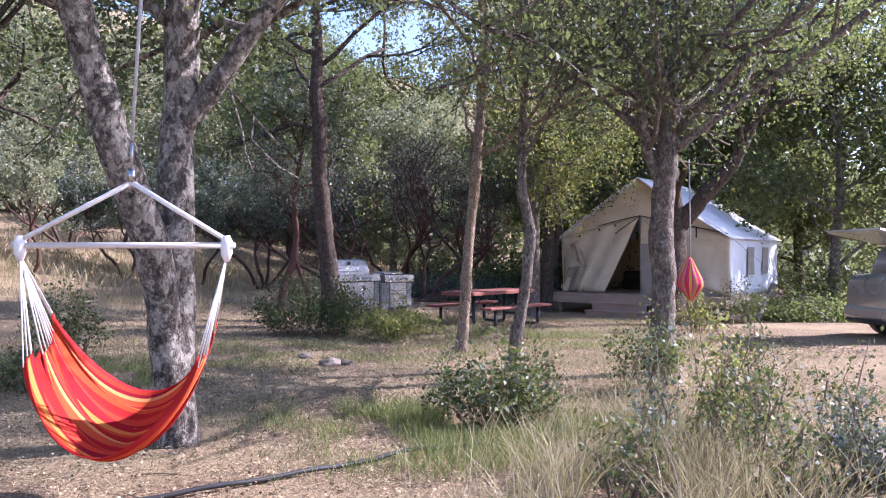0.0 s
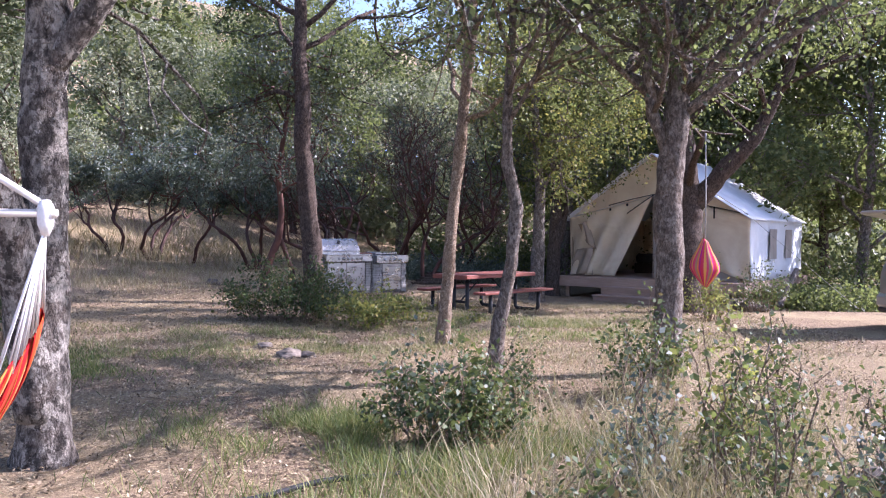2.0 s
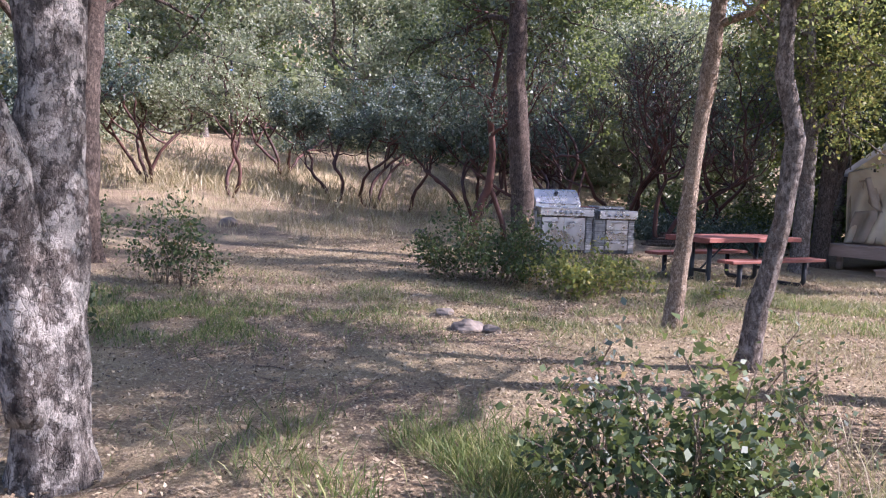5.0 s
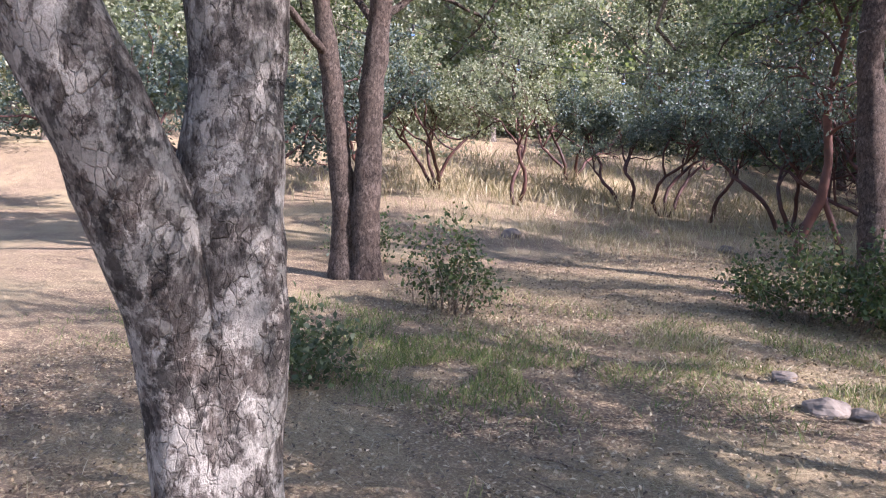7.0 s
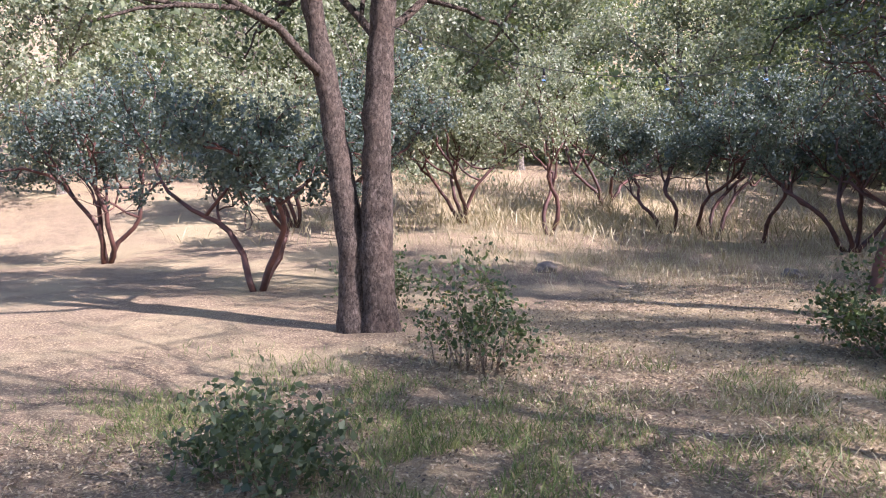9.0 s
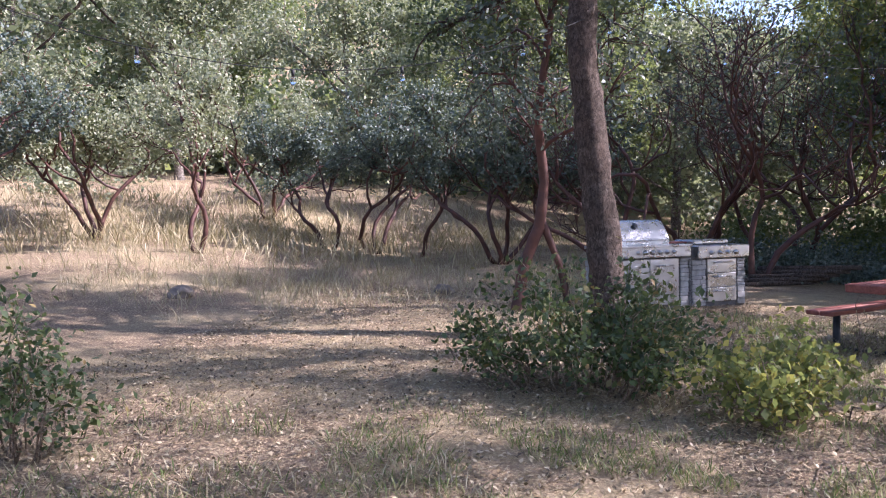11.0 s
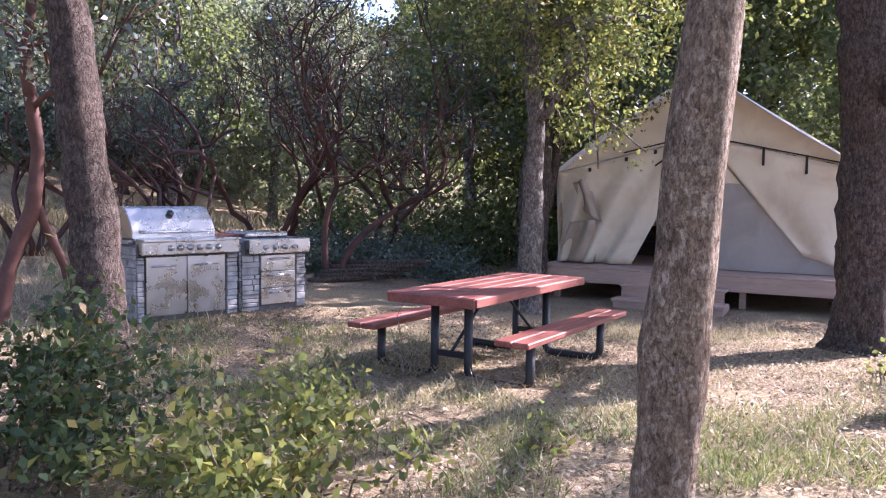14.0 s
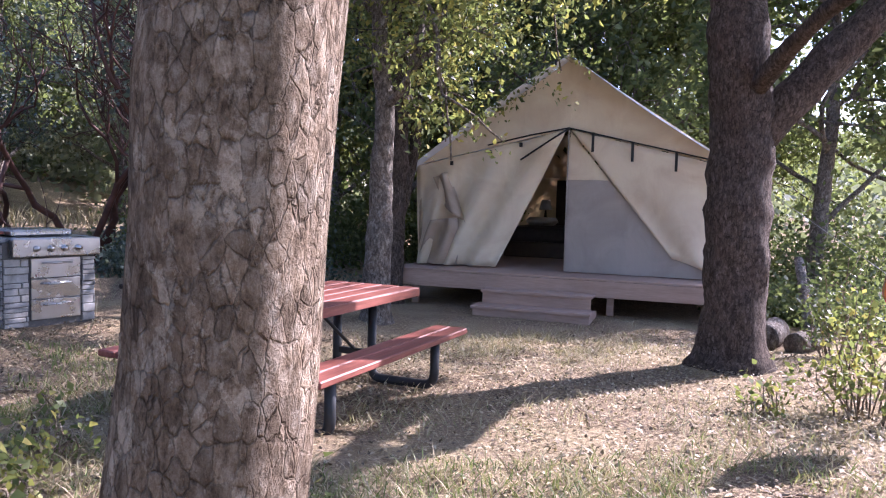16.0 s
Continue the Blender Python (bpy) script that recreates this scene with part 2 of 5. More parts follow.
M_DECKWOOD = plain("tan_deck_wood", (0.30, 0.20, 0.15), (0.45, 0.32, 0.25), 5, 0.75, stretch=(1, 9, 9), relief=0.3)
M_REDWOOD = plain("red_stained_wood", (0.13, 0.04, 0.03), (0.30, 0.10, 0.07), 5, 0.5, stretch=(1, 10, 10), relief=0.3)
M_STEEL_BLACK = plain("black_painted_steel", (0.012, 0.013, 0.014), (0.035, 0.035, 0.035), 12, 0.45)
M_STAINLESS = brushed("brushed_stainless")
M_STONE = plain("grey_stacked_stone", (0.13, 0.127, 0.12), (0.40, 0.39, 0.37), 9, 0.85, relief=0.6, dist=0.01)
M_MORTAR = plain("dark_mortar", (0.08, 0.075, 0.07), (0.14, 0.13, 0.12), 20, 0.95)
M_COUNTER = plain("grey_stone_counter", (0.20, 0.19, 0.18), (0.34, 0.33, 0.31), 14, 0.35)
M_ROPE = plain("white_cotton_rope", (0.62, 0.60, 0.56), (0.82, 0.80, 0.76), 60, 0.9, relief=0.5)
M_ROPE_GREY = plain("grey_rope", (0.25, 0.24, 0.23), (0.45, 0.43, 0.40), 60, 0.9)
M_BAR = plain("pale_wood_bar", (0.50, 0.46, 0.40), (0.68, 0.64, 0.58), 8, 0.5, stretch=(1, 8, 8))
M_CLOTH = striped_cloth("orange_striped_cotton", [
    (0.0, (0.50, 0.025, 0.02)), (0.18, (0.66, 0.09, 0.025)), (0.30, (0.74, 0.27, 0.06)), (0.37, (0.50, 0.02, 0.025)),
    (0.55, (0.66, 0.11, 0.035)), (0.66, (0.78, 0.40, 0.14)), (0.72, (0.36, 0.015, 0.03)), (0.80, (0.66, 0.07, 0.03)), (0.93, (0.55, 0.03, 0.03))], 4.0)
M_CLOTH_PINK = striped_cloth("pink_striped_cotton", [
    (0.0, (0.75, 0.06, 0.12)), (0.2, (0.85, 0.45, 0.12)), (0.4, (0.78, 0.10, 0.20)), (0.55, (0.50, 0.30, 0.20)), (0.7, (0.85, 0.30, 0.10)), (0.85, (0.60, 0.04, 0.25))], 3.0)
M_PAINT = plain("silver_car_paint", (0.42, 0.42, 0.41), (0.46, 0.46, 0.45), 3, 0.28, 0.6, relief=0.02)
M_RUBBER = plain("black_rubber", (0.015, 0.015, 0.015), (0.03, 0.03, 0.03), 30, 0.85)
M_PLASTIC = plain("dark_grey_plastic", (0.03, 0.03, 0.032), (0.05, 0.05, 0.05), 20, 0.6)
M_REDLAMP = plain("red_lamp_plastic", (0.45, 0.01, 0.015), (0.55, 0.02, 0.02), 12, 0.15)
M_GLASS = glass_material("window_glass", (0.25, 0.28, 0.28))
M_BULB = glass_material("bulb_glass")
M_ROCK = plain("grey_brown_rock", (0.10, 0.08, 0.063), (0.22, 0.185, 0.15), 7, 0.9, relief=0.7, dist=0.02)
M_CUTWOOD = plain("cut_log_wood", (0.38, 0.29, 0.20), (0.58, 0.47, 0.34), 10, 0.85)
M_BED = plain("dark_bedcover", (0.035, 0.03, 0.03), (0.07, 0.06, 0.055), 20, 0.95)
M_PILLOW = plain("pale_pillow_cotton", (0.55, 0.52, 0.48), (0.70, 0.67, 0.62), 20, 0.95)
M_DARKWOOD = plain("dark_stained_wood", (0.03, 0.02, 0.015), (0.07, 0.045, 0.03), 8, 0.5)
M_PIPE = plain("black_polythene_pipe", (0.02, 0.02, 0.02), (0.045, 0.045, 0.045), 20, 0.5)


# ---- mesh helpers ----
def link_mesh(name, me, mat, parent=None, label=""):
    me.materials.append(mat)
    ob = new(name, me)
    if parent is not None:
        ob.parent = parent
    if label:
        ob["label"] = label
    return ob


def part(name, bm, mat, parent=None, label="", smooth=False):
    bmesh.ops.recalc_face_normals(bm, faces=bm.faces)
    me = bpy.data.meshes.new(name)
    bm.to_mesh(me)
    bm.free()
    if smooth:
        me.shade_smooth()
    return link_mesh(name, me, mat, parent, label)


def group_thing(name, m, label, category, group="", kind=""):
    ob = new(name)
    ob.empty_display_size = 0.2
    ob.matrix_basis = m
    return tagged(ob, label, category, group, kind)


def box(x0, y0, z0, x1, y1, z1, bev=0.004, bm=None, m=None):
    b = bmesh.new()
    bmesh.ops.create_cube(b, size=1.0, matrix=Matrix.Translation(((x0 + x1) / 2, (y0 + y1) / 2, (z0 + z1) / 2)) @ Matrix.Diagonal((x1 - x0, y1 - y0, z1 - z0, 1)))
    if bev:
        bmesh.ops.bevel(b, geom=b.edges[:], offset=bev, segments=1, affect="EDGES", profile=0.7)
    if m is not None:
        b.transform(m)
    if bm is None:
        return b
    me = bpy.data.meshes.new("tmp")
    b.to_mesh(me)
    b.free()
    bm.from_mesh(me)
    bpy.data.meshes.remove(me)
    return bm


class Tubes:
    """Tapered tubes along polylines, gathered into one mesh."""

    def __init__(self):
        self.v, self.f = [], []

    def add(self, pts, radii, sides=8, rough=0.0, seed=0.0):
        pts = [Vector(p) for p in pts]
        start = len(self.v)
        side = None
        for i, p in enumerate(pts):
            d = (pts[min(i + 1, len(pts) - 1)] - pts[max(i - 1, 0)]).normalized()
            if side is None:
                side = d.cross(Vector((0.3, 0.9, 0.2))).normalized()
            side = (side - d * side.dot(d)).normalized()
            up = d.cross(side)
            for k in range(sides):
                a = 2 * math.pi * k / sides
                r = radii[i]
                q = side * math.cos(a) + up * math.sin(a)
                if rough:
                    w = p + q * r
                    r *= 1 + rough * noise.noise(w * 3.1 + Vector((seed, 0, 0))) + rough * 0.6 * noise.noise(w * 11.0)
                self.v.append(p + q * r)
        for i in range(len(pts) - 1):
            for k in range(sides):
                a, b = start + i * sides + k, start + i * sides + (k + 1) % sides
                self.f.append((a, b, b + sides, a + sides))
        self.f.append(tuple(range(start + sides - 1, start - 1, -1)))
        self.f.append(tuple(range(len(self.v) - sides, len(self.v))))

    def mesh(self, name, smooth=True):
        me = bpy.data.meshes.new(name)
        me.from_pydata([tuple(v) for v in self.v], [], self.f)
        if smooth:
            me.shade_smooth()
        me.update()
        return me


def tube_part(name, runs, mat, parent=None, label="", sides=8):
    t = Tubes()
    for pts, r in runs:
        t.add(pts, [r] * len(pts) if isinstance(r, (int, float)) else r, sides)
    return link_mesh(name, t.mesh(name), mat, parent, label)


def quads_mesh(name, V):
    """One mesh from an array of four-cornered leaves or blades, n x 4 x 3."""
    n = len(V)
    me = bpy.data.meshes.new(name)
    me.vertices.add(4 * n)
    me.vertices.foreach_set("co", V.reshape(-1).astype(np.float32))
    me.loops.add(4 * n)
    me.loops.foreach_set("vertex_index", np.arange(4 * n, dtype=np.int32))
    me.polygons.add(n)
    me.polygons.foreach_set("loop_start", np.arange(0, 4 * n, 4, dtype=np.int32))
    me.update(calc_edges=True)
    return me


def leaves(centres, size, rng, up=0.5, narrow=0.55):
    """Pointed leaves, each folded a little along its rib."""
    n = len(centres)
    d = rng.normal(size=(n, 3))
    d /= np.linalg.norm(d, axis=1)[:, None]
    nr = rng.normal(size=(n, 3)) + np.array([0, 0, up])
    s = np.cross(d, nr)
    s /= np.linalg.norm(s, axis=1)[:, None] + 1e-9
    nn = np.cross(s, d)
    L = (size * rng.uniform(0.6, 1.35, n))[:, None]
    V = np.empty((n, 4, 3))
    V[:, 0] = centres - d * L * 0.5
    V[:, 1] = centres + s * L * narrow * 0.5 + nn * L * 0.12 - d * L * 0.05
    V[:, 2] = centres + d * L * 0.5
    V[:, 3] = centres - s * L * narrow * 0.5 + nn * L * 0.12 - d * L * 0.05
    return V


def sstep(a, b, x):
    t = min(1.0, max(0.0, (x - a) / (b - a)))
    return t * t * (3 - 2 * t)


def height(x, y):
    s = -0.8 * x + 0.6 * y
    h = 0.5 * sstep(9, 24, s) + 0.17 * max(0.0, min(s, 130) - 23.5) * sstep(22, 30, s)
    if s > 42:
        h += 0.18 * (min(s, 150) - 42)
    s2 = y + 0.25 * x
    if s2 > 42:
        h += 0.13 * (min(s2, 140) - 42)
    h += 0.45 * sstep(8, 13, -x) * sstep(13, 20, y)
    h -= 0.12 * sstep(13, 20, y) * sstep(-1.5, 3.5, x) * (1 - sstep(40, 60, y))
    h -= 0.10 * sstep(17.3, 19.5, y) * sstep(0.5, 3.5, x) * (1 - sstep(30, 40, y))
    h = min(h, 45 + 0.02 * h)
    near = max(0.0, 1 - math.hypot(x, y - 10) / 60)
    h += near * (0.05 * noise.noise(Vector((x * 0.5, y * 0.5, 3.0))) + 0.025 * noise.noise(Vector((x * 2.1, y * 2.1, 7.0))))
    return h


# ---- ground ----
def axis(lo, hi, step, far):
    a = list(np.arange(lo, hi + 1e-6, step))
    d, right, left = step, hi, lo
    while right < far:
        d *= 1.18
        right += d
        left -= d
        a.append(right)
        a.insert(0, left)
    return a


gx, gy = axis(-14, 11, 0.16, 1500), axis(-2, 30, 0.16, 1500)
gv = [(x, y, height(x, y)) for y in gy for x in gx]
nx = len(gx)
gf = [(j * nx + i, j * nx + i + 1, (j + 1) * nx + i + 1, (j + 1) * nx + i) for j in range(len(gy) - 1) for i in range(nx - 1)]
gme = bpy.data.meshes.new("ground")
gme.from_pydata(gv, [], gf)
gme.shade_smooth()
tagged(link_mesh("ground", gme, M_GROUND), "dry dirt ground strewn with leaf litter and straw", "ground", kind="structure")


# ---- trees and shrubs ----
def grow(tubes, tips, p, d, length, r, depth, rng, wiggle, spread, lift, split, sides):
    """A limb that bends, thins and forks."""
    n = 4
    pts, rad = [p.copy()], [r]
    for i in range(n):
        d = (d + Vector(rng.normal(size=3)) * wiggle + Vector((0, 0, lift))).normalized()
        p = p + d * (length / n)
        pts.append(p.copy())
        rad.append(r * (1 - 0.38 * (i + 1) / n))
        if depth <= 1:
            tips.append((p.copy(), length))
    tubes.add(pts, rad, sides, 0.12 if r > 0.06 else 0.0)
    if depth == 0:
        return
    for _ in range(split):
        nd = (d + Vector(rng.normal(size=3)) * spread).normalized()
        at = pts[int(rng.integers(2, n + 1))]
        grow(tubes, tips, at, nd, length * rng.uniform(0.6, 0.85), r * 0.58, depth - 1, rng, wiggle, spread, lift, split, max(4, sides - 2))


def crown_points(tips, per, sigma, rng, flat=0.7):
    c = np.array([t[0] for t in tips])
    pts = np.repeat(c, per, axis=0)
    # leaves gather in sprays, with gaps between
    sub = rng.normal(size=(len(c) * 3, 3)) * sigma * 0.8
    pick = rng.integers(0, 3, len(pts)) + np.repeat(np.arange(len(c)) * 3, per)
    pts = pts + sub[pick] * np.array([1, 1, flat]) + rng.normal(size=pts.shape) * sigma * 0.30
    return pts


def tree(name, x, y, trunks, bark_mat, leaf_mat, label, seed, limbs=5, limb_len=1.8, depth=2, per=40, sigma=0.34, leaf=0.09,
         wiggle=0.22, spread=0.6, lift=0.05, split=3, from_z=2.5, low=1.4, group="", sides=18, at_z=None, knots=0):
    """trunks: polylines (dx, dy, z, radius) from the root up; limbs leave them above from_z."""
    rng = np.random.default_rng(seed)
    thing = group_thing(name, pose(x, y, height(x, y) if at_z is None else at_z), label, "tree", group)
    tb, tips = Tubes(), []
    for tr in trunks:
        pts, rad = [], []
        for (ax, ay, az, ar), (bx, by, bz, br) in zip(tr, tr[1:]):
            k = max(2, int((bz - az) / 0.10)) if ar > 0.08 else 6
            for i in range(k):
                s = i / k
                pts.append(Vector((ax + (bx - ax) * s, ay + (by - ay) * s, az + (bz - az) * s)))
                rad.append(ar + (br - ar) * s)
        pts.append(Vector(tr[-1][:3]))
        rad.append(tr[-1][3])
        if tr[0][2] < 0.05:
            rad = [r * (1 + 0.22 * math.exp(-max(0, p.z) / 0.10)) for r, p in zip(rad, pts)]
        wob = [p + Vector((noise.noise(p * 0.8 + Vector((seed, 0, 0))), noise.noise(p * 0.8 + Vector((0, seed, 0))), 0)) * 0.05 * min(1, max(0, p.z)) for p in pts]
        tb.add(wob, rad, sides, 0.20, seed)
        ups = [i for i, p in enumerate(wob) if p.z > from_z]
        for k in range(limbs):
            if not ups:
                break
            i = ups[min(len(ups) - 1, int(len(ups) * (k + rng.uniform(0, 0.9)) / limbs))]
            a = rng.uniform(0, 2 * math.pi)
            grow(tb, tips, wob[i], Vector((math.cos(a), math.sin(a), rng.uniform(0.35, 1.1))).normalized(), limb_len * rng.uniform(0.7, 1.25),
                 min(rad[i] * 0.5, 0.06), depth, rng, wiggle, spread, lift, split, 8)
        tips.append((wob[-1], 1))
    tips = [t for t in tips if t[0].z > low]
    link_mesh("trunk", tb.mesh("trunk"), bark_mat, thing)
    if per and tips:
        pts = crown_points(tips, per, sigma, rng)
        link_mesh("crown", quads_mesh("crown", leaves(pts, leaf, rng)), leaf_mat, thing)
    return thing


def manzanita(x, y, seed, tall=2.6, wide=1.0, stems=4, leaf_mat=None, per=22, label="", twigs=2):
    rng = np.random.default_rng(seed)
    thing = group_thing("manzanita", pose(x, y, height(x, y)), label or "twisted dark-stemmed manzanita with a rounded grey-green crown", "shrub", "manzanitas in the grass")
    tb, tips = Tubes(), []
    for k in range(stems):
        a = 2 * math.pi * (k + rng.uniform(-0.3, 0.3)) / stems
        p = Vector((math.cos(a) * 0.08, math.sin(a) * 0.08, -0.05))
        d = Vector((math.cos(a) * 0.5 * wide, math.sin(a) * 0.5 * wide, 1)).normalized()
        pts, rad = [p.copy()], [0.058]
        for i in range(9):
            d = (d + Vector((rng.normal() * 0.33, rng.normal() * 0.33, 0.10))).normalized()
            p = p + d * tall * 0.062
            pts.append(p.copy())
            rad.append(0.058 - 0.003 * i)
        tb.add(pts, rad, 7, 0.15)
        for j in range(3):
            nd = (d + Vector(rng.normal(size=3)) * 0.6 * wide).normalized()
            grow(tb, tips, pts[-1 - 2 * j], nd, tall * 0.27, 0.034, twigs, rng, 0.3, 0.62, 0.17, 3, 6)
    link_mesh("stem", tb.mesh("stem"), M_BARK_MANZ, thing)
    tips = [t for t in tips if t[0].z > tall * 0.40]
    if per:
        pts = crown_points(tips, per, 0.18, rng)
        link_mesh("crown", quads_mesh("crown", leaves(pts, 0.085, rng, 0.2, 0.6)), leaf_mat or M_LEAF_MANZ, thing)
    return thing


def bush(name, x, y, rx, ry, h, count, size, mat, label, seed, stems=26, group=""):
    """A shrub of many fine stems with leaves along them."""
    rng = np.random.default_rng(seed)
    thing = group_thing(name, pose(x, y, height(x, y)), label, "shrub", group)
    tb, cen = Tubes(), []
    for _ in range(stems):
        a, rr = rng.uniform(0, 2 * math.pi), math.sqrt(rng.uniform(0, 1))
        foot = Vector((math.cos(a) * rr * rx * 0.45, math.sin(a) * rr * ry * 0.45, -0.03))
        top = Vector((math.cos(a) * rr * rx, math.sin(a) * rr * ry, h * rng.uniform(0.4, 1.35) * (1 - 0.45 * rr * rr)))
        pts = []
        for i in range(6):
            s = i / 5
            q = foot.lerp(top, s) + Vector(rng.normal(size=3)) * 0.04 * (s > 0)
            q.z += 0.12 * math.sin(s * math.pi) * h
            pts.append(q)
        tb.add(pts, [0.008 - 0.001 * i for i in range(6)], 5)
        for _ in range(count // stems):
            s = rng.uniform(0.12, 1) ** 0.7 * 5
            i = min(4, int(s))
            cen.append(pts[i].lerp(pts[i + 1], s - i) + Vector(rng.normal(size=3)) * 0.075)
    link_mesh("stem", tb.mesh("stem"), M_BARK_BROWN, thing)["kind"] = "stuff"
    link_mesh("foliage", quads_mesh("foliage", leaves(np.array(cen), size, rng, 0.9, 0.62)), mat, thing)
    return thing


OAK = "live oak with pale lichen-blotched bark and small dark leaves"
# forked oak that carries the hammock chair
tree("oak_tree", -2.20, 6.01, [
    [(0.10, 0.15, -0.1, 0.175), (0.10, 0.15, 0.5, 0.155), (0.10, 0.15, 1.2, 0.145), (0.09, 0.13, 2.2, 0.14), (0.16, 0.12, 3.6, 0.13), (0.3, 0.4, 5.2, 0.09), (0.4, 0.5, 6.6, 0.05)],
    [(0.09, 0.08, 0.3, 0.13), (0.07, 0.05, 0.84, 0.135), (0.05, -0.02, 1.15, 0.135), (0.02, -0.18, 1.58, 0.132), (-0.05, -0.32, 1.95, 0.128), (-0.22, -0.60, 2.8, 0.118), (-0.34, -0.85, 3.7, 0.10), (-0.8, -1.2, 5.2, 0.08), (-1.0, -1.3, 6.4, 0.05)],
    [(0.14, 0.1, 2.5, 0.08), (0.45, 0.1, 2.95, 0.085), (0.75, 0.05, 3.3, 0.075), (1.4, 0.0, 4.0, 0.05)],
], M_BARK_PALE, M_LEAF_DEEP, "forked live oak, pale lichen-blotched bark, carrying a hammock chair", 11, limbs=8, limb_len=1.8, per=46, from_z=3.2, low=3.1, sides=36, leaf=0.07)
# pale slender oak before the picnic table
tree("oak_tree", 0.36, 11.72, [
    [(0, 0, -0.1, 0.09), (0.05, 0, 0.8, 0.084), (0.13, 0.0, 1.7, 0.08), (0.24, 0.0, 2.8, 0.078), (0.32, 0.1, 4.2, 0.075), (0.4, 0.2, 6.2, 0.045)],
], M_BARK_BROWN, M_LEAF_SUNLIT, "slender oak with furrowed grey-brown bark before the picnic table", 12, limbs=10, limb_len=1.8, per=17, from_z=2.9, low=2.9, sides=28, leaf=0.07)
# thin crooked oak
tree("oak_tree", 0.98, 10.0, [
    [(0, 0, -0.1, 0.095), (0.05, 0, 0.5, 0.085), (0.20, 0, 1.2, 0.075), (0.24, 0, 1.8, 0.07), (0.12, 0, 2.3, 0.065), (0.16, 0, 3.2, 0.05), (0.2, 0.1, 5.0, 0.03)],
], M_BARK_GREY, M_LEAF_SUNLIT, "thin crooked young oak with smooth grey bark", 13, limbs=8, limb_len=1.5, per=13, from_z=2.6, low=2.7, sides=14, leaf=0.07)
# straight oak beyond the tall grass
tree("oak_tree", 2.84, 9.6, [
    [(0, 0, -0.1, 0.17), (0.0, 0, 0.8, 0.15), (-0.02, 0, 1.8, 0.145), (0.03, 0.0, 2.6, 0.13), (0.12, 0.1, 3.6, 0.11), (0.3, 0.2, 5.5, 0.06)],
    [(0.0, 0.0, 2.3, 0.07), (-0.22, 0.0, 2.8, 0.065), (-0.35, 0.0, 3.8, 0.05)],
    [(0.1, 0.0, 2.8, 0.055), (1.0, -0.1, 3.5, 0.05), (2.2, -0.3, 4.3, 0.05), (3.2, -0.6, 5.2, 0.03)],
    [(0.1, 0.0, 3.0, 0.055), (0.9, -0.5, 3.9, 0.05), (2.0, -1.2, 4.9, 0.05), (2.8, -1.8, 5.8, 0.03)],
], M_BARK_GREY, M_LEAF_DEEP, "straight grey-barked oak standing in dry grass", 14, limbs=7, limb_len=1.7, per=15, from_z=2.6, low=2.5, sides=24, leaf=0.07)
# dark forked oak beside the tent
tree("oak_tree", 5.3, 17.3, [
    [(0, 0, -0.1, 0.34), (0.0, 0, 0.6, 0.30), (-0.02, 0, 1.5, 0.29), (0.0, 0.0, 2.4, 0.29), (-0.15, 0.0, 3.3, 0.26), (-0.25, 0.1, 5.5, 0.15), (-0.2, 0.2, 8.0, 0.06)],
    [(0.1, 0.0, 2.2, 0.22), (0.55, -0.3, 2.8, 0.18), (1.1, -0.6, 3.5, 0.14), (1.7, -0.8, 4.8, 0.09), (2.0, -1.0, 6.5, 0.04)],
    [(0.0, -0.1, 2.6, 0.10), (-0.2, -1.2, 3.1, 0.07), (-0.5, -2.5, 3.35, 0.04)],
], M_BARK_DARK, M_LEAF_OAK, "thick dark furrowed oak forking beside the tent", 15, limbs=8, limb_len=2.2, per=32, from_z=3.4, low=3.3, sides=26, leaf=0.085)
# pair of dark trunks across the clearing
tree("oak_tree", -7.6, 12.2, [
    [(0.02, 0.0, -0.1, 0.22), (0.0, 0.0, 1.0, 0.18), (0.0, 0.05, 2.6, 0.17), (0.1, 0.2, 4.5, 0.13), (0.2, 0.4, 7.0, 0.05)],
    [(-0.22, -0.15, -0.1, 0.20), (-0.25, -0.15, 1.0, 0.16), (-0.42, -0.3, 2.6, 0.14), (-0.6, -0.5, 4.5, 0.10), (-0.8, -0.6, 6.5, 0.05)],
], M_BARK_DARK, M_LEAF_DEEP, "pair of dark oak trunks sharing one root", 16, limbs=7, limb_len=1.9, per=30, from_z=2.9, low=2.7, leaf=0.085)
# tall dark trunk in the bush by the grill
tree("oak_tree", -2.32, 16.7, [
    [(0, 0, -0.1, 0.23), (-0.02, 0, 0.8, 0.20), (-0.12, 0, 1.8, 0.185), (-0.25, 0.0, 3.0, 0.17), (-0.33, 0.05, 5.0, 0.14), (-0.3, 0.1, 8.5, 0.06)],
], M_BARK_DARK, M_LEAF_DEEP, "tall dark-barked oak rising beside the outdoor grill", 17, limbs=12, limb_len=2.1, per=52, from_z=3.6, low=3.6, leaf=0.085)
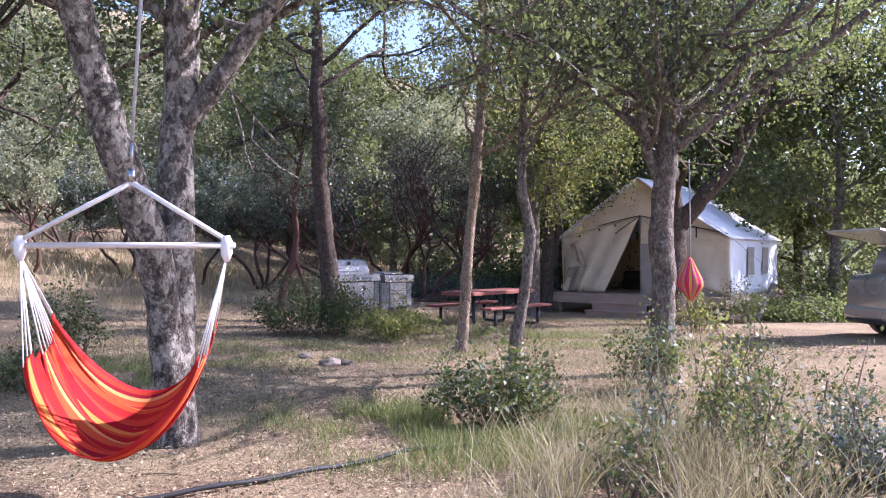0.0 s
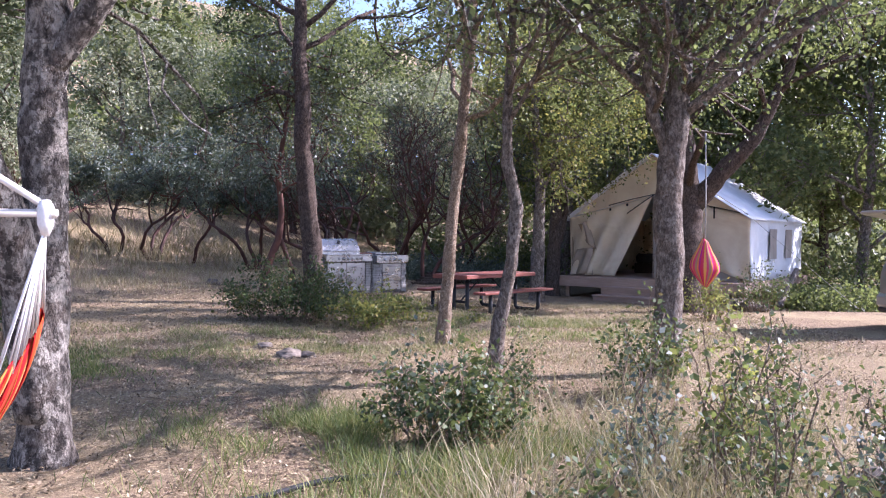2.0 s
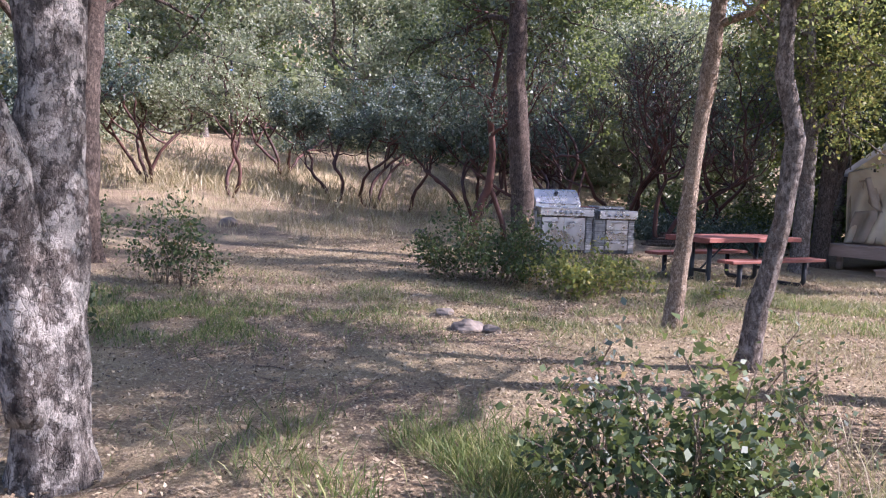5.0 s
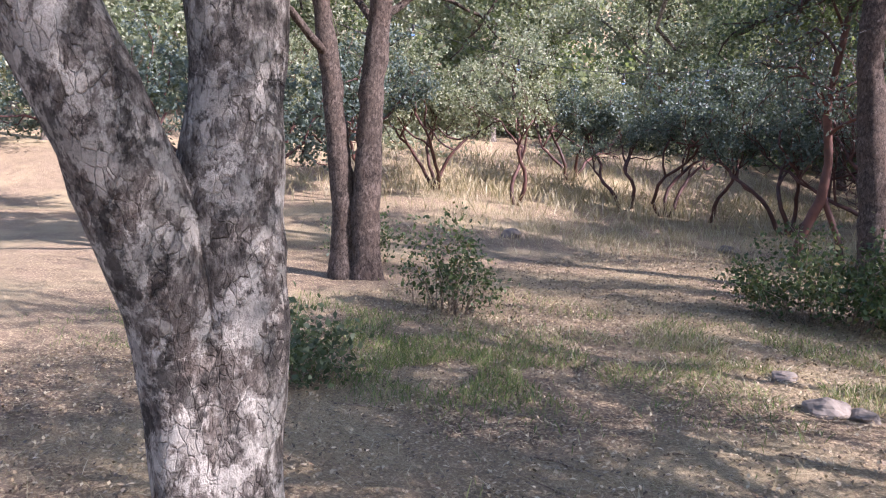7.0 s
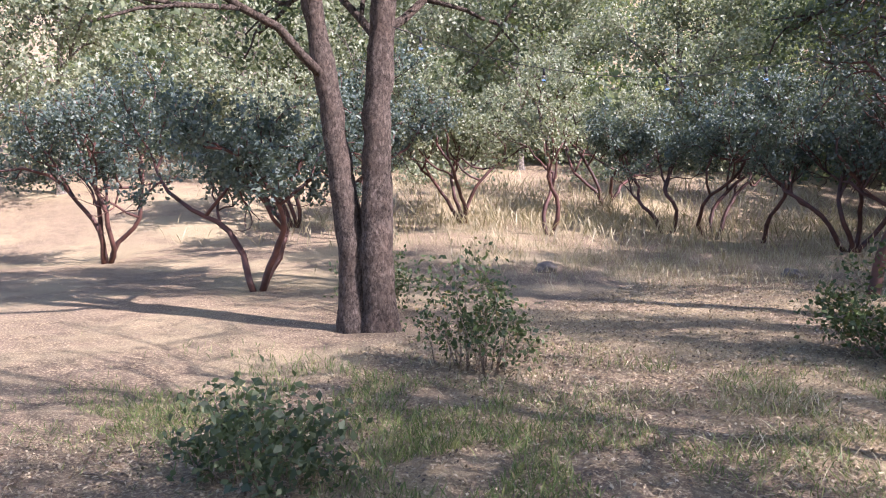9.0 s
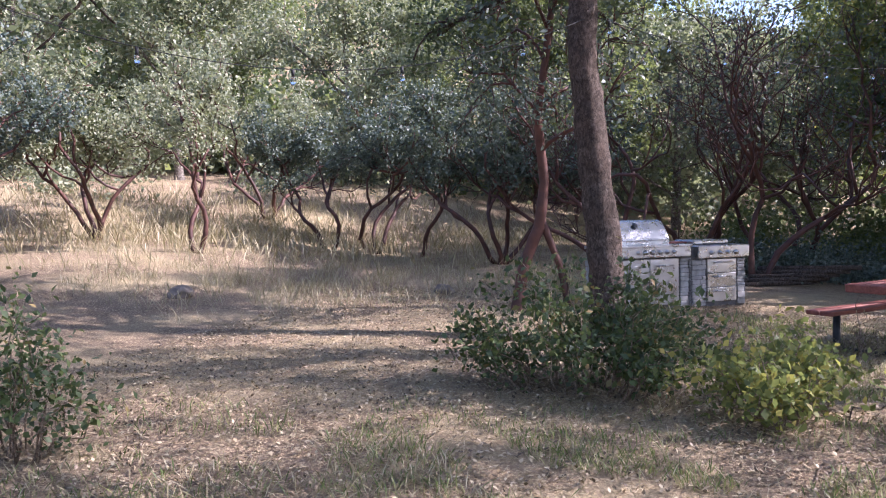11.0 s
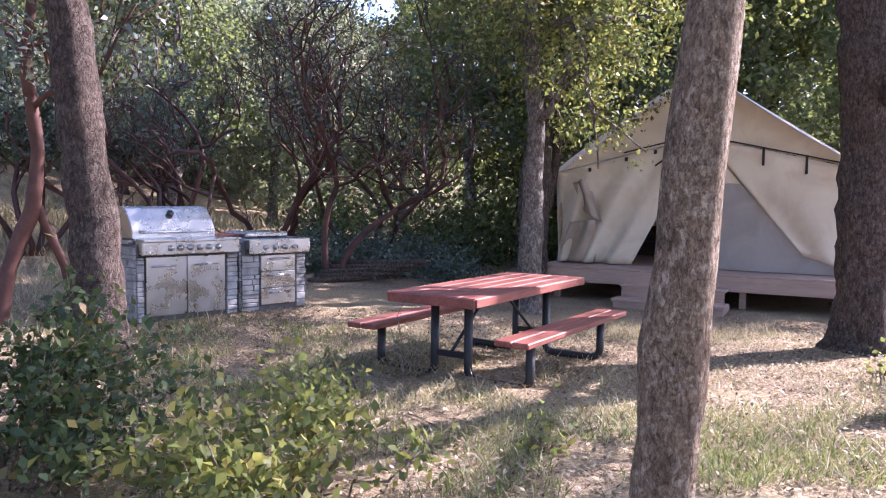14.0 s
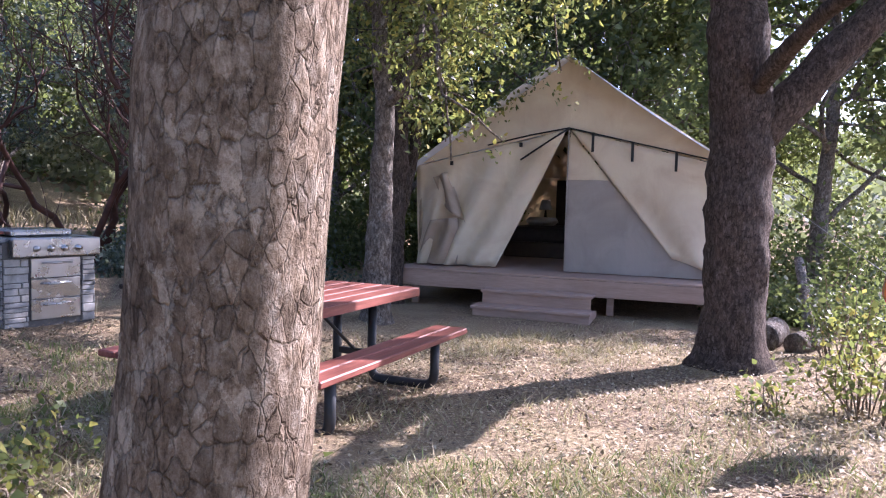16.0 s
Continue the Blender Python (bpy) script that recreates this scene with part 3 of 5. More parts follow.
# pale trunk behind the table
tree("oak_tree", 2.6, 21.0, [
    [(0, 0, -0.1, 0.21), (0.0, 0, 1.0, 0.17), (0.05, 0, 2.5, 0.13), (-0.1, 0.0, 4.5, 0.10), (-0.15, 0.1, 8.0, 0.05)],
], M_BARK_GREY, M_LEAF_YELLOW, "tall pale trunk with yellowing leaves near the tent", 18, limbs=12, limb_len=1.9, per=44, from_z=2.6, low=2.5, lift=-0.06, leaf=0.085)
tree("oak_tree", 3.2, 22.9, [
    [(0, 0, -0.1, 0.22), (0.05, 0, 1.0, 0.18), (0.1, 0, 2.5, 0.16), (0.2, 0.0, 4.5, 0.12), (0.3, 0.1, 8.0, 0.05)],
    [(0.05, 0, 0.9, 0.1), (0.4, 0.1, 2.5, 0.09), (0.6, 0.2, 5.0, 0.05)],
], M_BARK_DARK, M_LEAF_OAK, "dark oak trunk close behind the tent wall", 19, limbs=9, limb_len=1.9, per=40, from_z=3.0, low=2.6, leaf=0.085)

# manzanitas of the clearing's far edge
manzanita(-9.3, 26.0, 31, 5.2, 0.75, 3, per=34)
manzanita(-11.4, 21.5, 32, 4.4, 0.8, 2, M_LEAF_SAGE, per=24)
manzanita(-8.0, 25.8, 33, 4.4, 1.0, 1, per=40)
manzanita(-10.3, 25.4, 49, 4.0, 0.9, 2, per=40)
manzanita(-5.6, 24.6, 35, 4.2, 0.9, 4, per=26)
manzanita(-3.2, 24.5, 36, 5.2, 1.0, 4, per=1, label="tangle of bare purple-brown manzanita stems", twigs=3)
manzanita(-1.4, 24.6, 37, 5.4, 1.0, 4, per=1, label="tangle of bare purple-brown manzanita stems", twigs=3)
manzanita(-0.28, 22.9, 38, 5.4, 0.45, 2, per=1, label="dark slender manzanita beside the fallen branches", twigs=3)
manzanita(0.7, 26.0, 39, 5.2, 1.0, 4, per=2, label="tangle of bare purple-brown manzanita stems", twigs=3)
manzanita(-15.0, 22.6, 40, 4.6, 0.9, 4, M_LEAF_SAGE, per=30)
manzanita(-14.2, 18.2, 41, 4.4, 0.9, 4, per=30)
manzanita(-18.0, 19.0, 42, 4.6, 1.0, 4, M_LEAF_SAGE)
manzanita(-13.6, 28.0, 43, 4.8, 0.9, 4, M_LEAF_SAGE, per=30)
manzanita(-11.4, 13.2, 45, 3.8, 1.1, 3, per=32)
manzanita(-17.5, 13.6, 46, 4.2, 0.9, 4)
manzanita(-3.8, 29.5, 47, 4.6, 1.0, 5, per=18)
tree("manzanita_tree", -3.84, 18.44, [
    [(0.0, 0.0, -0.1, 0.085), (0.12, 0.03, 0.6, 0.075), (0.36, 0.06, 1.2, 0.08), (0.42, 0.0, 1.8, 0.07), (0.40, -0.2, 2.7, 0.06), (0.62, -0.4, 3.8, 0.05), (0.8, -0.5, 5.2, 0.03)],
    [(0.75, 0.3, -0.1, 0.06), (0.62, 0.22, 0.6, 0.055), (0.40, 0.08, 1.25, 0.05)],
], M_BARK_MANZ, M_LEAF_MANZ, "red-barked manzanita leaning on two stems beside the grill", 34, limbs=8, limb_len=1.0, per=10, sigma=0.25, from_z=2.2, low=2.4, leaf=0.08, sides=12, wiggle=0.3)

# woods beyond
WOODS = "leafy oak standing in the woods behind the clearing"
kinds = []
for k, (lm, bmk, tall) in enumerate([(M_LEAF_OAK, M_BARK_GREY, 8.5), (M_LEAF_OAK, M_BARK_DARK, 9.5), (M_LEAF_SAGE, M_BARK_GREY, 7.0), (M_LEAF_YELLOW, M_BARK_PALE, 8.0)]):
    kinds.append(tree("oak_tree", 0, 0, [
        [(0, 0, -0.3, 0.20), (0.1, 0, 1.5, 0.16), (0.25 - 0.1 * k, 0.1, 3.5, 0.12), (0.2, 0.2, tall, 0.04)],
    ], bmk, lm, WOODS, 60 + k, limbs=13, limb_len=2.1, per=26, sigma=0.5, from_z=1.2, low=1.0, leaf=0.17, sides=8, group="oaks of the woods", split=3))
spots = [(0, 9.3, 28.5), (1, 6.0, 30.5), (0, 4.2, 27.6), (3, 3.6, 31.5), (3, 8.1, 31.5), 
         (0, 12.2, 23.8), (0, 15.5, 24.0), (1, 13.0, 27.5), (0, 10.6, 29.8), (1, 12.5, 32.0), (2, -2.2, 37.0), (0, -4.8, 33.5), (1, -7.5, 39.0), (2, -9.5, 43.0), 
         (2, -15.5, 38.0), (2, -20.5, 33.0), (2, -24.0, 28.5), (2, -26.0, 23.0), (0, -22.5, 38.5), (0, -12.0, 48.0), (1, -6.0, 49.0), (2, -2.0, 44.0), (2, 2.5, 39.0),
         (0, 7.0, 38.5), (1, 12.0, 39.0), (0, 17.0, 33.0), (2, -28.0, 17.0), (0, -30.0, 28.0), (2, -27.0, 38.0), (0, -18.0, 54.0), (1, 4.5, 47.0), (2, -26.0, 12.0), (0, -31.0, 9.0)]
rs = random.Random(5)
for i, (k, x, y) in enumerate(spots):
    m = pose(x, y, height(x, y) - 0.05, 0, 0, rs.uniform(0, 360))
    if k in (0, 1, 2, 3) and kinds[k].get("placed") is None:
        kinds[k]["placed"] = 1
        kinds[k].matrix_basis = m
    else:
        c = copy_thing(kinds[k], m)
for k in kinds:
    del k["placed"]
for o in scene.objects:
    if "placed" in o:
        del o["placed"]

# chaparral on the slopes, and the low brush of the wood's edge
def brush_patch(name, n, place, size, mat, label, seed, per=150, radius=0.9, flat=0.75):
    rng = np.random.default_rng(seed)
    cen = []
    for _ in range(n):
        x, y = place(rng)
        r = radius * rng.uniform(0.6, 1.4)
        p = rng.normal(size=(per, 3))
        p /= np.linalg.norm(p, axis=1)[:, None]
        p *= (rng.uniform(0.35, 1.0, per) ** 0.5)[:, None] * r * (1 + 0.3 * rng.normal(size=(per, 1)))
        p[:, 2] = np.abs(p[:, 2]) * flat
        cen.append(p + np.array([x, y, height(x, y)]))
    ob = link_mesh(name, quads_mesh(name, leaves(np.concatenate(cen), size, rng, 0.4, 0.7)), mat)
    return tagged(ob, label, "shrub", kind="stuff")


def slope(rng):
    a, d = rng.uniform(radians(-42), radians(62)), rng.uniform(40, 130)
    return -d * math.sin(a), d * math.cos(a)


brush_patch("hillside_brush", 950, slope, 0.42, M_LEAF_SAGE, "pale green chaparral covering the far hillside", 71, 150, 2.4, 0.95)
brush_patch("hillside_brush", 320, slope, 0.42, M_LEAF_OAK, "darker green shrubs dotted over the hillside", 72, 150, 2.8, 1.2)


def edge_right(rng):
    x = rng.uniform(-1, 15)
    return x, 26.6 + rng.uniform(0, 4) - max(0, x - 9) * 1.35 + max(0, x - 9) * rng.uniform(0, 0.5)


brush_patch("underbrush", 70, edge_right, 0.11, M_LEAF_OAK, "dense green underbrush along the edge of the woods", 73, 420, 1.0, 1.3)
brush_patch("underbrush", 60, lambda r: (r.uniform(-0.8, 2.2), r.uniform(23.4, 25.5)), 0.07, M_LEAF_MANZ, "low grey-green brush behind the picnic area", 74, 300, 0.6, 0.9)
brush_patch("underbrush", 26, lambda r: (r.uniform(8.3, 11.0), r.uniform(18.6, 21.5)), 0.08, M_LEAF_OAK, "low brush beside the tent", 75, 320, 0.6, 0.9)
brush_patch("underbrush", 26, lambda r: (r.uniform(-26, -15), r.uniform(26, 42)), 0.14, M_LEAF_SAGE, "pale shrubs on the sunny slope", 76, 300, 1.1, 1.0)

# bushes of the clearing
bush("bush", -2.25, 14.1, 1.25, 0.8, 0.95, 5200, 0.062, M_LEAF_BUSH, "dense dark green leafy bush at the foot of an oak", 81, 60)
bush("bush", -0.75, 13.6, 0.95, 0.65, 0.72, 1700, 0.066, M_LEAF_YELLOW, "loose light green bush with yellowing leaves", 82, 24)
bush("bush", -5.5, 11.4, 0.62, 0.55, 0.95, 1500, 0.055, M_LEAF_BUSH, "young upright leafy bush beside the path", 83, 30)
bush("bush", 0.55, 6.75, 0.7, 0.5, 0.62, 3000, 0.050, M_LEAF_BUSH, "low spreading green bush among dry grass", 84, 44)
bush("bush", 2.35, 8.5, 0.5, 0.4, 0.75, 1100, 0.055, M_LEAF_BUSH, "twiggy bush at the foot of an oak", 85, 24)
bush("bush", 2.75, 4.9, 0.5, 0.45, 0.5, 1100, 0.045, M_LEAF_MANZ, "small grey-green shrub among dry weeds", 86, 30)
bush("bush", 2.15, 5.8, 0.35, 0.35, 0.85, 700, 0.05, M_LEAF_YELLOW, "spindly weed with yellow-green leaves", 87, 18)
bush("bush", 5.15, 15.5, 0.6, 0.5, 0.95, 900, 0.062, M_LEAF_YELLOW, "sunlit spindly bush near the hanging chair", 88, 22)
bush("bush", 6.9, 17.6, 0.6, 0.5, 0.95, 1000, 0.055, M_LEAF_BUSH, "leafy bush beside the tent platform", 89, 24)
bush("bush", -4.75, 8.45, 0.65, 0.5, 0.5, 1300, 0.06, M_LEAF_DEEP, "low dark oak seedling bush", 90, 20)
bush("bush", -8.6, 13.2, 0.7, 0.6, 0.8, 1100, 0.06, M_LEAF_DEEP, "dark bush beside the twin trunks", 91, 22)

for k, (wx, wy, wh) in enumerate([(1.9, 5.0, 0.9), (2.3, 5.5, 0.95), (1.5, 5.3, 0.7), (2.7, 6.4, 0.9), (1.15, 4.7, 0.55), (1.75, 6.1, 0.8), (2.9, 7.2, 0.8), (1.1, 8.2, 0.6), (0.2, 7.6, 0.6), (2.0, 4.5, 0.6), (3.2, 6.0, 0.7)]):
    bush("weed", wx, wy, 0.28, 0.28, wh, 330, 0.042, (M_LEAF_BUSH, M_LEAF_BUSH, M_LEAF_MANZ)[k % 3], "spindly leafy weed growing among the dry grass", 120 + k, 11, "weeds by the path")

for k, (wx, wy, wh, wn_) in enumerate([(-0.42, 14.9, 0.4, 240), (-0.3, 15.75, 0.42, 120), (-0.75, 15.1, 0.3, 160), (0.8, 14.2, 0.18, 90), (4.35, 15.75, 0.3, 120)]):
    bush("weed", wx, wy, 0.2, 0.2, wh, wn_, 0.06, M_LEAF_YELLOW, "small bright green weed sprouting from the litter", 140 + k, 7, "weeds near the picnic table")
bush("dead_weed", 0.2, 16.25, 0.16, 0.16, 0.5, 30, 0.03, M_GRASS_DRY, "pale dead weed stalk beside the picnic table", 150, 9)

# grass, weeds and fallen leaves
def blades(n, place, h, w, rng, lean=0.35):
    xy = np.array([place(rng) for _ in range(n)])
    z = np.array([height(x, y) for x, y in xy])
    root = np.column_stack([xy, z - 0.01])
    a = rng.uniform(0, 2 * math.pi, n)
    sd = np.column_stack([np.cos(a), np.sin(a), np.zeros(n)]) * w
    hh = h * rng.uniform(0.35, 1.2, n)
    tip = root + np.column_stack([rng.normal(size=n) * lean * hh, rng.normal(size=n) * lean * hh, hh])
    mid = (root + tip) / 2 + np.column_stack([np.zeros(n), np.zeros(n), hh * 0.12])
    V = np.empty((n, 4, 3))
    V[:, 0], V[:, 1], V[:, 2], V[:, 3] = root - sd, mid - sd * 0.2 + sd * 1.2, tip, mid - sd
    return V


def clumps(regions):
    def place(rng):
        cx, cy, rx, ry = regions[int(rng.integers(len(regions)))]
        for _ in range(6):
            x, y = cx + rng.normal() * rx * 0.5, cy + rng.normal() * ry * 0.5
            if noise.noise(Vector((x * 1.4, y * 1.4, 5.0))) > -0.1:
                break
        return x, y
    return place


def stuff(name, V, mat, label, category):
    return tagged(link_mesh(name, quads_mesh(name, V), mat), label, category, kind="stuff")


rg = np.random.default_rng(91)
stuff("dry_grass", np.concatenate([
    blades(4200, clumps([(1.7, 5.4, 1.2, 1.8), (2.4, 7.2, 1.4, 1.6), (1.2, 4.6, 1.0, 0.8)]), 0.45, 0.0025, rg, 0.5),
    blades(9000, clumps([(-7.0, 20.0, 4.5, 3.0), (-10.5, 22.0, 5, 4), (-5.0, 22.5, 4, 3), (-9.0, 18.5, 4, 2), (-2.8, 21, 1.5, 2)]), 0.24, 0.005, rg, 0.5),
    blades(9000, clumps([(-12, 26, 6, 5), (-16, 24, 6, 6), (-8, 32, 7, 4)]), 0.5, 0.012, rg, 0.5),
    blades(60000, lambda r: (r.uniform(-7, 6), r.uniform(2.5, 19)), 0.05, 0.0022, rg, 2.6),
    blades(15000, clumps([(1.5, 14.5, 3, 2.5), (3.5, 14.0, 2.5, 2.5), (4, 19, 2, 1.5), (0, 16, 2, 2), (-2, 11.5, 4, 1.2), (2, 11, 4, 1.5)]), 0.11, 0.004, rg, 0.8),
]), M_GRASS_DRY, "dry straw-coloured grass in loose tufts", "grass")
stuff("green_grass", np.concatenate([
    blades(9000, clumps([(0.3, 5.8, 1.3, 1.1), (1.5, 6.4, 1.4, 1.3), (-0.4, 7.0, 1.2, 0.7)]), 0.17, 0.003, rg, 0.6),
    blades(11000, clumps([(-2.5, 12.3, 3.5, 0.9), (-5.5, 10.3, 2.2, 0.8), (-3.8, 9.3, 1.2, 0.9), (1.5, 13.6, 2.0, 1.0), (-1.4, 18.0, 2.4, 1.0), (2.5, 12.5, 2.0, 1.0)]), 0.10, 0.004, rg, 0.5),
    blades(16000, clumps([(-2.6, 10.6, 2.6, 1.0), (-4.4, 9.6, 1.6, 1.0), (-1.0, 11.6, 2.0, 1.0), (0.4, 14.6, 2.2, 1.2), (-1.2, 16.4, 1.4, 1.0), (2.6, 14.2, 1.8, 1.2), (-6.5, 8.8, 1.2, 0.8)]), 0.085, 0.0035, rg, 0.7),
]), M_GRASS_GREEN, "short green grass between the litter", "grass")


def litter(n, x0, x1, y0, y1, size, rng):
    xy = np.column_stack([rng.uniform(x0, x1, n), rng.uniform(y0, y1, n)])
    z = np.array([height(x, y) for x, y in xy]) + rng.uniform(0.004, 0.03, n)
    V = leaves(np.column_stack([xy, z]), size, rng, 5.0, 0.5)
    V[:, :, 2] = z[:, None] + (V[:, :, 2] - z[:, None]) * 0.6
    return V


stuff("leaf_litter", np.concatenate([litter(60000, -6.5, 5.0, 2.5, 11, 0.034, rg), litter(60000, -7, 6.5, 11, 20, 0.042, rg)]), M_LITTER, "dry brown and straw-pale fallen leaves", "leaf litter")


# ---- wall tent on its platform ----
TENT = pose(5.82, 22.06, 0.355, 0, 0, -36.7)
HW, EZ, PZ, TL = 2.5, 1.64, 3.33, 5.2


def sheet(corners, nu, nv, thick, wave=None):
    """A cloth panel over four corners, waved by wave(u, v), with thickness along its normal."""
    a, b, c, d = [Vector(p) for p in corners]
    nrm = (b - a).cross(d - a).normalized()
    bm = bmesh.new()
    layers = []
    for side in (0, 1):
        g = []
        for j in range(nv + 1):
            row = []
            for i in range(nu + 1):
                u, v = i / nu, j / nv
                p = a.lerp(b, u).lerp(d.lerp(c, u), v)
                w = wave(u, v) if wave else 0.0
                row.append(bm.verts.new(p + nrm * (w + side * thick)))
            g.append(row)
        layers.append(g)
    for g in layers:
        for j in range(nv):
            for i in range(nu):
                bm.faces.new((g[j][i], g[j][i + 1], g[j + 1][i + 1], g[j + 1][i]))
    g0, g1 = layers
    for j in range(nv):
        for i in (0, nu):
            bm.faces.new((g0[j][i], g0[j + 1][i], g1[j + 1][i], g1[j][i]))
    for i in range(nu):
        for j in (0, nv):
            bm.faces.new((g0[j][i], g0[j][i + 1], g1[j][i + 1], g1[j][i]))
    return bm


def folds(k, amp, seed=0.0):
    return lambda u, v: amp * (math.sin(u * k + 1.3 * math.sin(v * 3 + seed)) * (0.3 + 0.7 * v) + 0.8 * noise.noise(Vector((u * 3 + seed, v * 3, seed))))


tent = group_thing("wall_tent", TENT, "cream canvas wall tent with open front flap on a wooden platform", "tent")
OVR = 0.28
slope_z = (PZ - EZ) / HW
for sgn, nm in ((-1, "a"), (1, "b")):
    out = 0.12
    part("roof_panel", sheet([(0, -OVR, PZ), (sgn * (HW + out), -OVR, EZ - slope_z * out), (sgn * (HW + out), TL + 0.1, EZ - slope_z * out), (0, TL + 0.1, PZ)], 18, 24, 0.012,
                             lambda u, v: 0.03 * math.sin(v * 22) * math.sin(u * 3.1) - 0.05 * math.sin(u * math.pi)), M_CANVAS_ROOF, tent, "white canvas roof slope", True)
    # sunward wall in the whiter canvas: its sunlit brightness is put into the colour
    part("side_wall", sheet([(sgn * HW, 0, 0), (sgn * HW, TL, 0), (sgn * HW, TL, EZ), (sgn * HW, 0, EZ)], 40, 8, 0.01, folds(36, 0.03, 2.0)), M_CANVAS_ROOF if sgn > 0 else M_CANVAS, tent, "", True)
    # windows with rolled flaps
    for wy in (1.6, 3.2):
        part("window_flap", sheet([(sgn * (HW + 0.03), wy, 0.55), (sgn * (HW + 0.03), wy + 0.7, 0.55), (sgn * (HW + 0.03), wy + 0.7, 1.35), (sgn * (HW + 0.03), wy, 1.35)], 8, 6, 0.012, folds(9, 0.015)), M_MESH, tent, "grey window flap")
part("back_wall", sheet([(-HW, TL, 0), (HW, TL, 0), (HW, TL, EZ), (-HW, TL, EZ)], 20, 8, 0.01, folds(20, 0.02)), M_CANVAS, tent, "", True)
for y0 in (0.0, TL):
    bm = bmesh.new()
    lo = EZ - 0.02 if y0 else EZ + 0.02
    ring = [(-HW, y0, lo), (0, y0, lo if y0 else 2.24), (HW, y0, lo), (0, y0, PZ - 0.02)]
    va = [bm.verts.new(p) for p in ring]
    vb = [bm.verts.new((p[0], p[1] + 0.012, p[2])) for p in ring]
    bm.faces.new(va)
    bm.faces.new(vb[::-1])
    for i in range(4):
        bm.faces.new((va[i], va[(i + 1) % 4], vb[(i + 1) % 4], vb[i]))
    bmesh.ops.triangulate(bm, faces=[f for f in bm.faces if len(f.verts) == 4 and abs(f.normal.y) > 0.9])
    part("gable", bm, M_CANVAS, tent)
# front: left flap drawn aside, right flap pinned, grey screen below it
part("front_flap", sheet([(-1.12, -0.02, 0.02), (-HW, -0.03, 0.02), (-HW, -0.03, EZ), (-0.04, -0.02, 2.22)], 36, 18, 0.01,
                         lambda u, v: 0.13 * math.sin(u * 19 + 3.5 * v) * (1 - 0.8 * v) * (0.4 + u) + 0.05 * noise.noise(Vector((u * 5, v * 4, 1)))), M_CANVAS, tent, "slack canvas flap drawn aside in folds", True)
part("folded_flap", sheet([(-1.75, -0.10, 0.03), (-2.45, -0.12, 0.03), (-2.2, -0.16, 0.75), (-1.75, -0.14, 0.80)], 14, 10, 0.012,
                          lambda u, v: 0.07 * math.sin(u * 9 + 3 * v)), M_TAN, tent, "tan screen cloth bunched at the corner", True)
part("folded_flap", sheet([(-1.62, -0.12, 0.72), (-1.98, -0.12, 0.95), (-2.2, -0.10, 1.45), (-1.95, -0.08, 1.55)], 10, 10, 0.012,
                          lambda u, v: 0.06 * math.sin(u * 8 + 2 * v)), M_TAN, tent, "tied-up tan screen cloth", True)
part("front_flap", sheet([(1.62, -0.02, 0.30), (HW, -0.03, 0.02), (HW, -0.03, EZ), (0.04, -0.02, 2.22)], 24, 16, 0.01,
                         lambda u, v: -0.05 * math.sin(u * 9 + v) * (1 - v)), M_CANVAS, tent, "pinned canvas door flap", True)
bm = bmesh.new()
for y in (0.03, 0.04):
    bm.faces.new([bm.verts.new(p) for p in [(0.0, y, 0.01), (2.3, y, 0.01), (1.75, y, 0.34), (0.62, y, 1.45), (0.0, y, 1.45)]])
part("screen_panel", bm, M_MESH, tent, "grey screen door panel")
bm = bmesh.new()
for y in (0.025, 0.035):
    bm.faces.new([bm.verts.new(p) for p in [(0.0, y, 1.455), (0.64, y, 1.455), (0.02, y, 2.2)]])
part("screen_panel", bm, M_CANVAS, tent, "pale upper door panel")
tube_part("seam_strap", [([(-1.3, -0.05, 1.98), (-0.6, -0.05, 2.14), (0, -0.05, 2.25), (0.8, -0.05, 2.07), (2.46, -0.06, 1.70)], 0.012)], M_BLACK, tent, "black webbing strap", 6)
tube_part("door_edge", [([(0, -0.03, 0.02), (0, -0.03, 2.22)], 0.012)], M_MESH, tent, "", 6)
tube_part("door_edge", [([(-0.75, -0.06, 1.75), (-0.3, -0.06, 2.05), (0, -0.05, 2.24)], 0.014)], M_BLACK, tent, "", 6)
for sx, sz in ((0.38, 2.16), (0.98, 2.02), (1.62, 1.88)):
    part("hanging_strap", box(sx - 0.02, -0.07, sz - 0.28, sx + 0.02, -0.06, sz + 0.02, 0.002), M_BLACK, tent)
for sx, sz in ((-1.9, 1.72), (-1.25, 1.9), (-0.75, 2.02)):
    part("toggle", box(sx - 0.025, -0.08, sz - 0.07, sx + 0.025, -0.05, sz, 0.006), M_BLACK, tent)
for sx in (-HW, HW):
    tube_part("corner_post", [([(sx * 0.985, 0.05, 0), (sx * 0.985, 0.05, EZ)], 0.025)], M_CUTWOOD, tent)
tube_part("ridge_pole", [([(0, -OVR + 0.02, PZ - 0.05), (0, TL, PZ - 0.05)], 0.03)], M_CUTWOOD, tent)

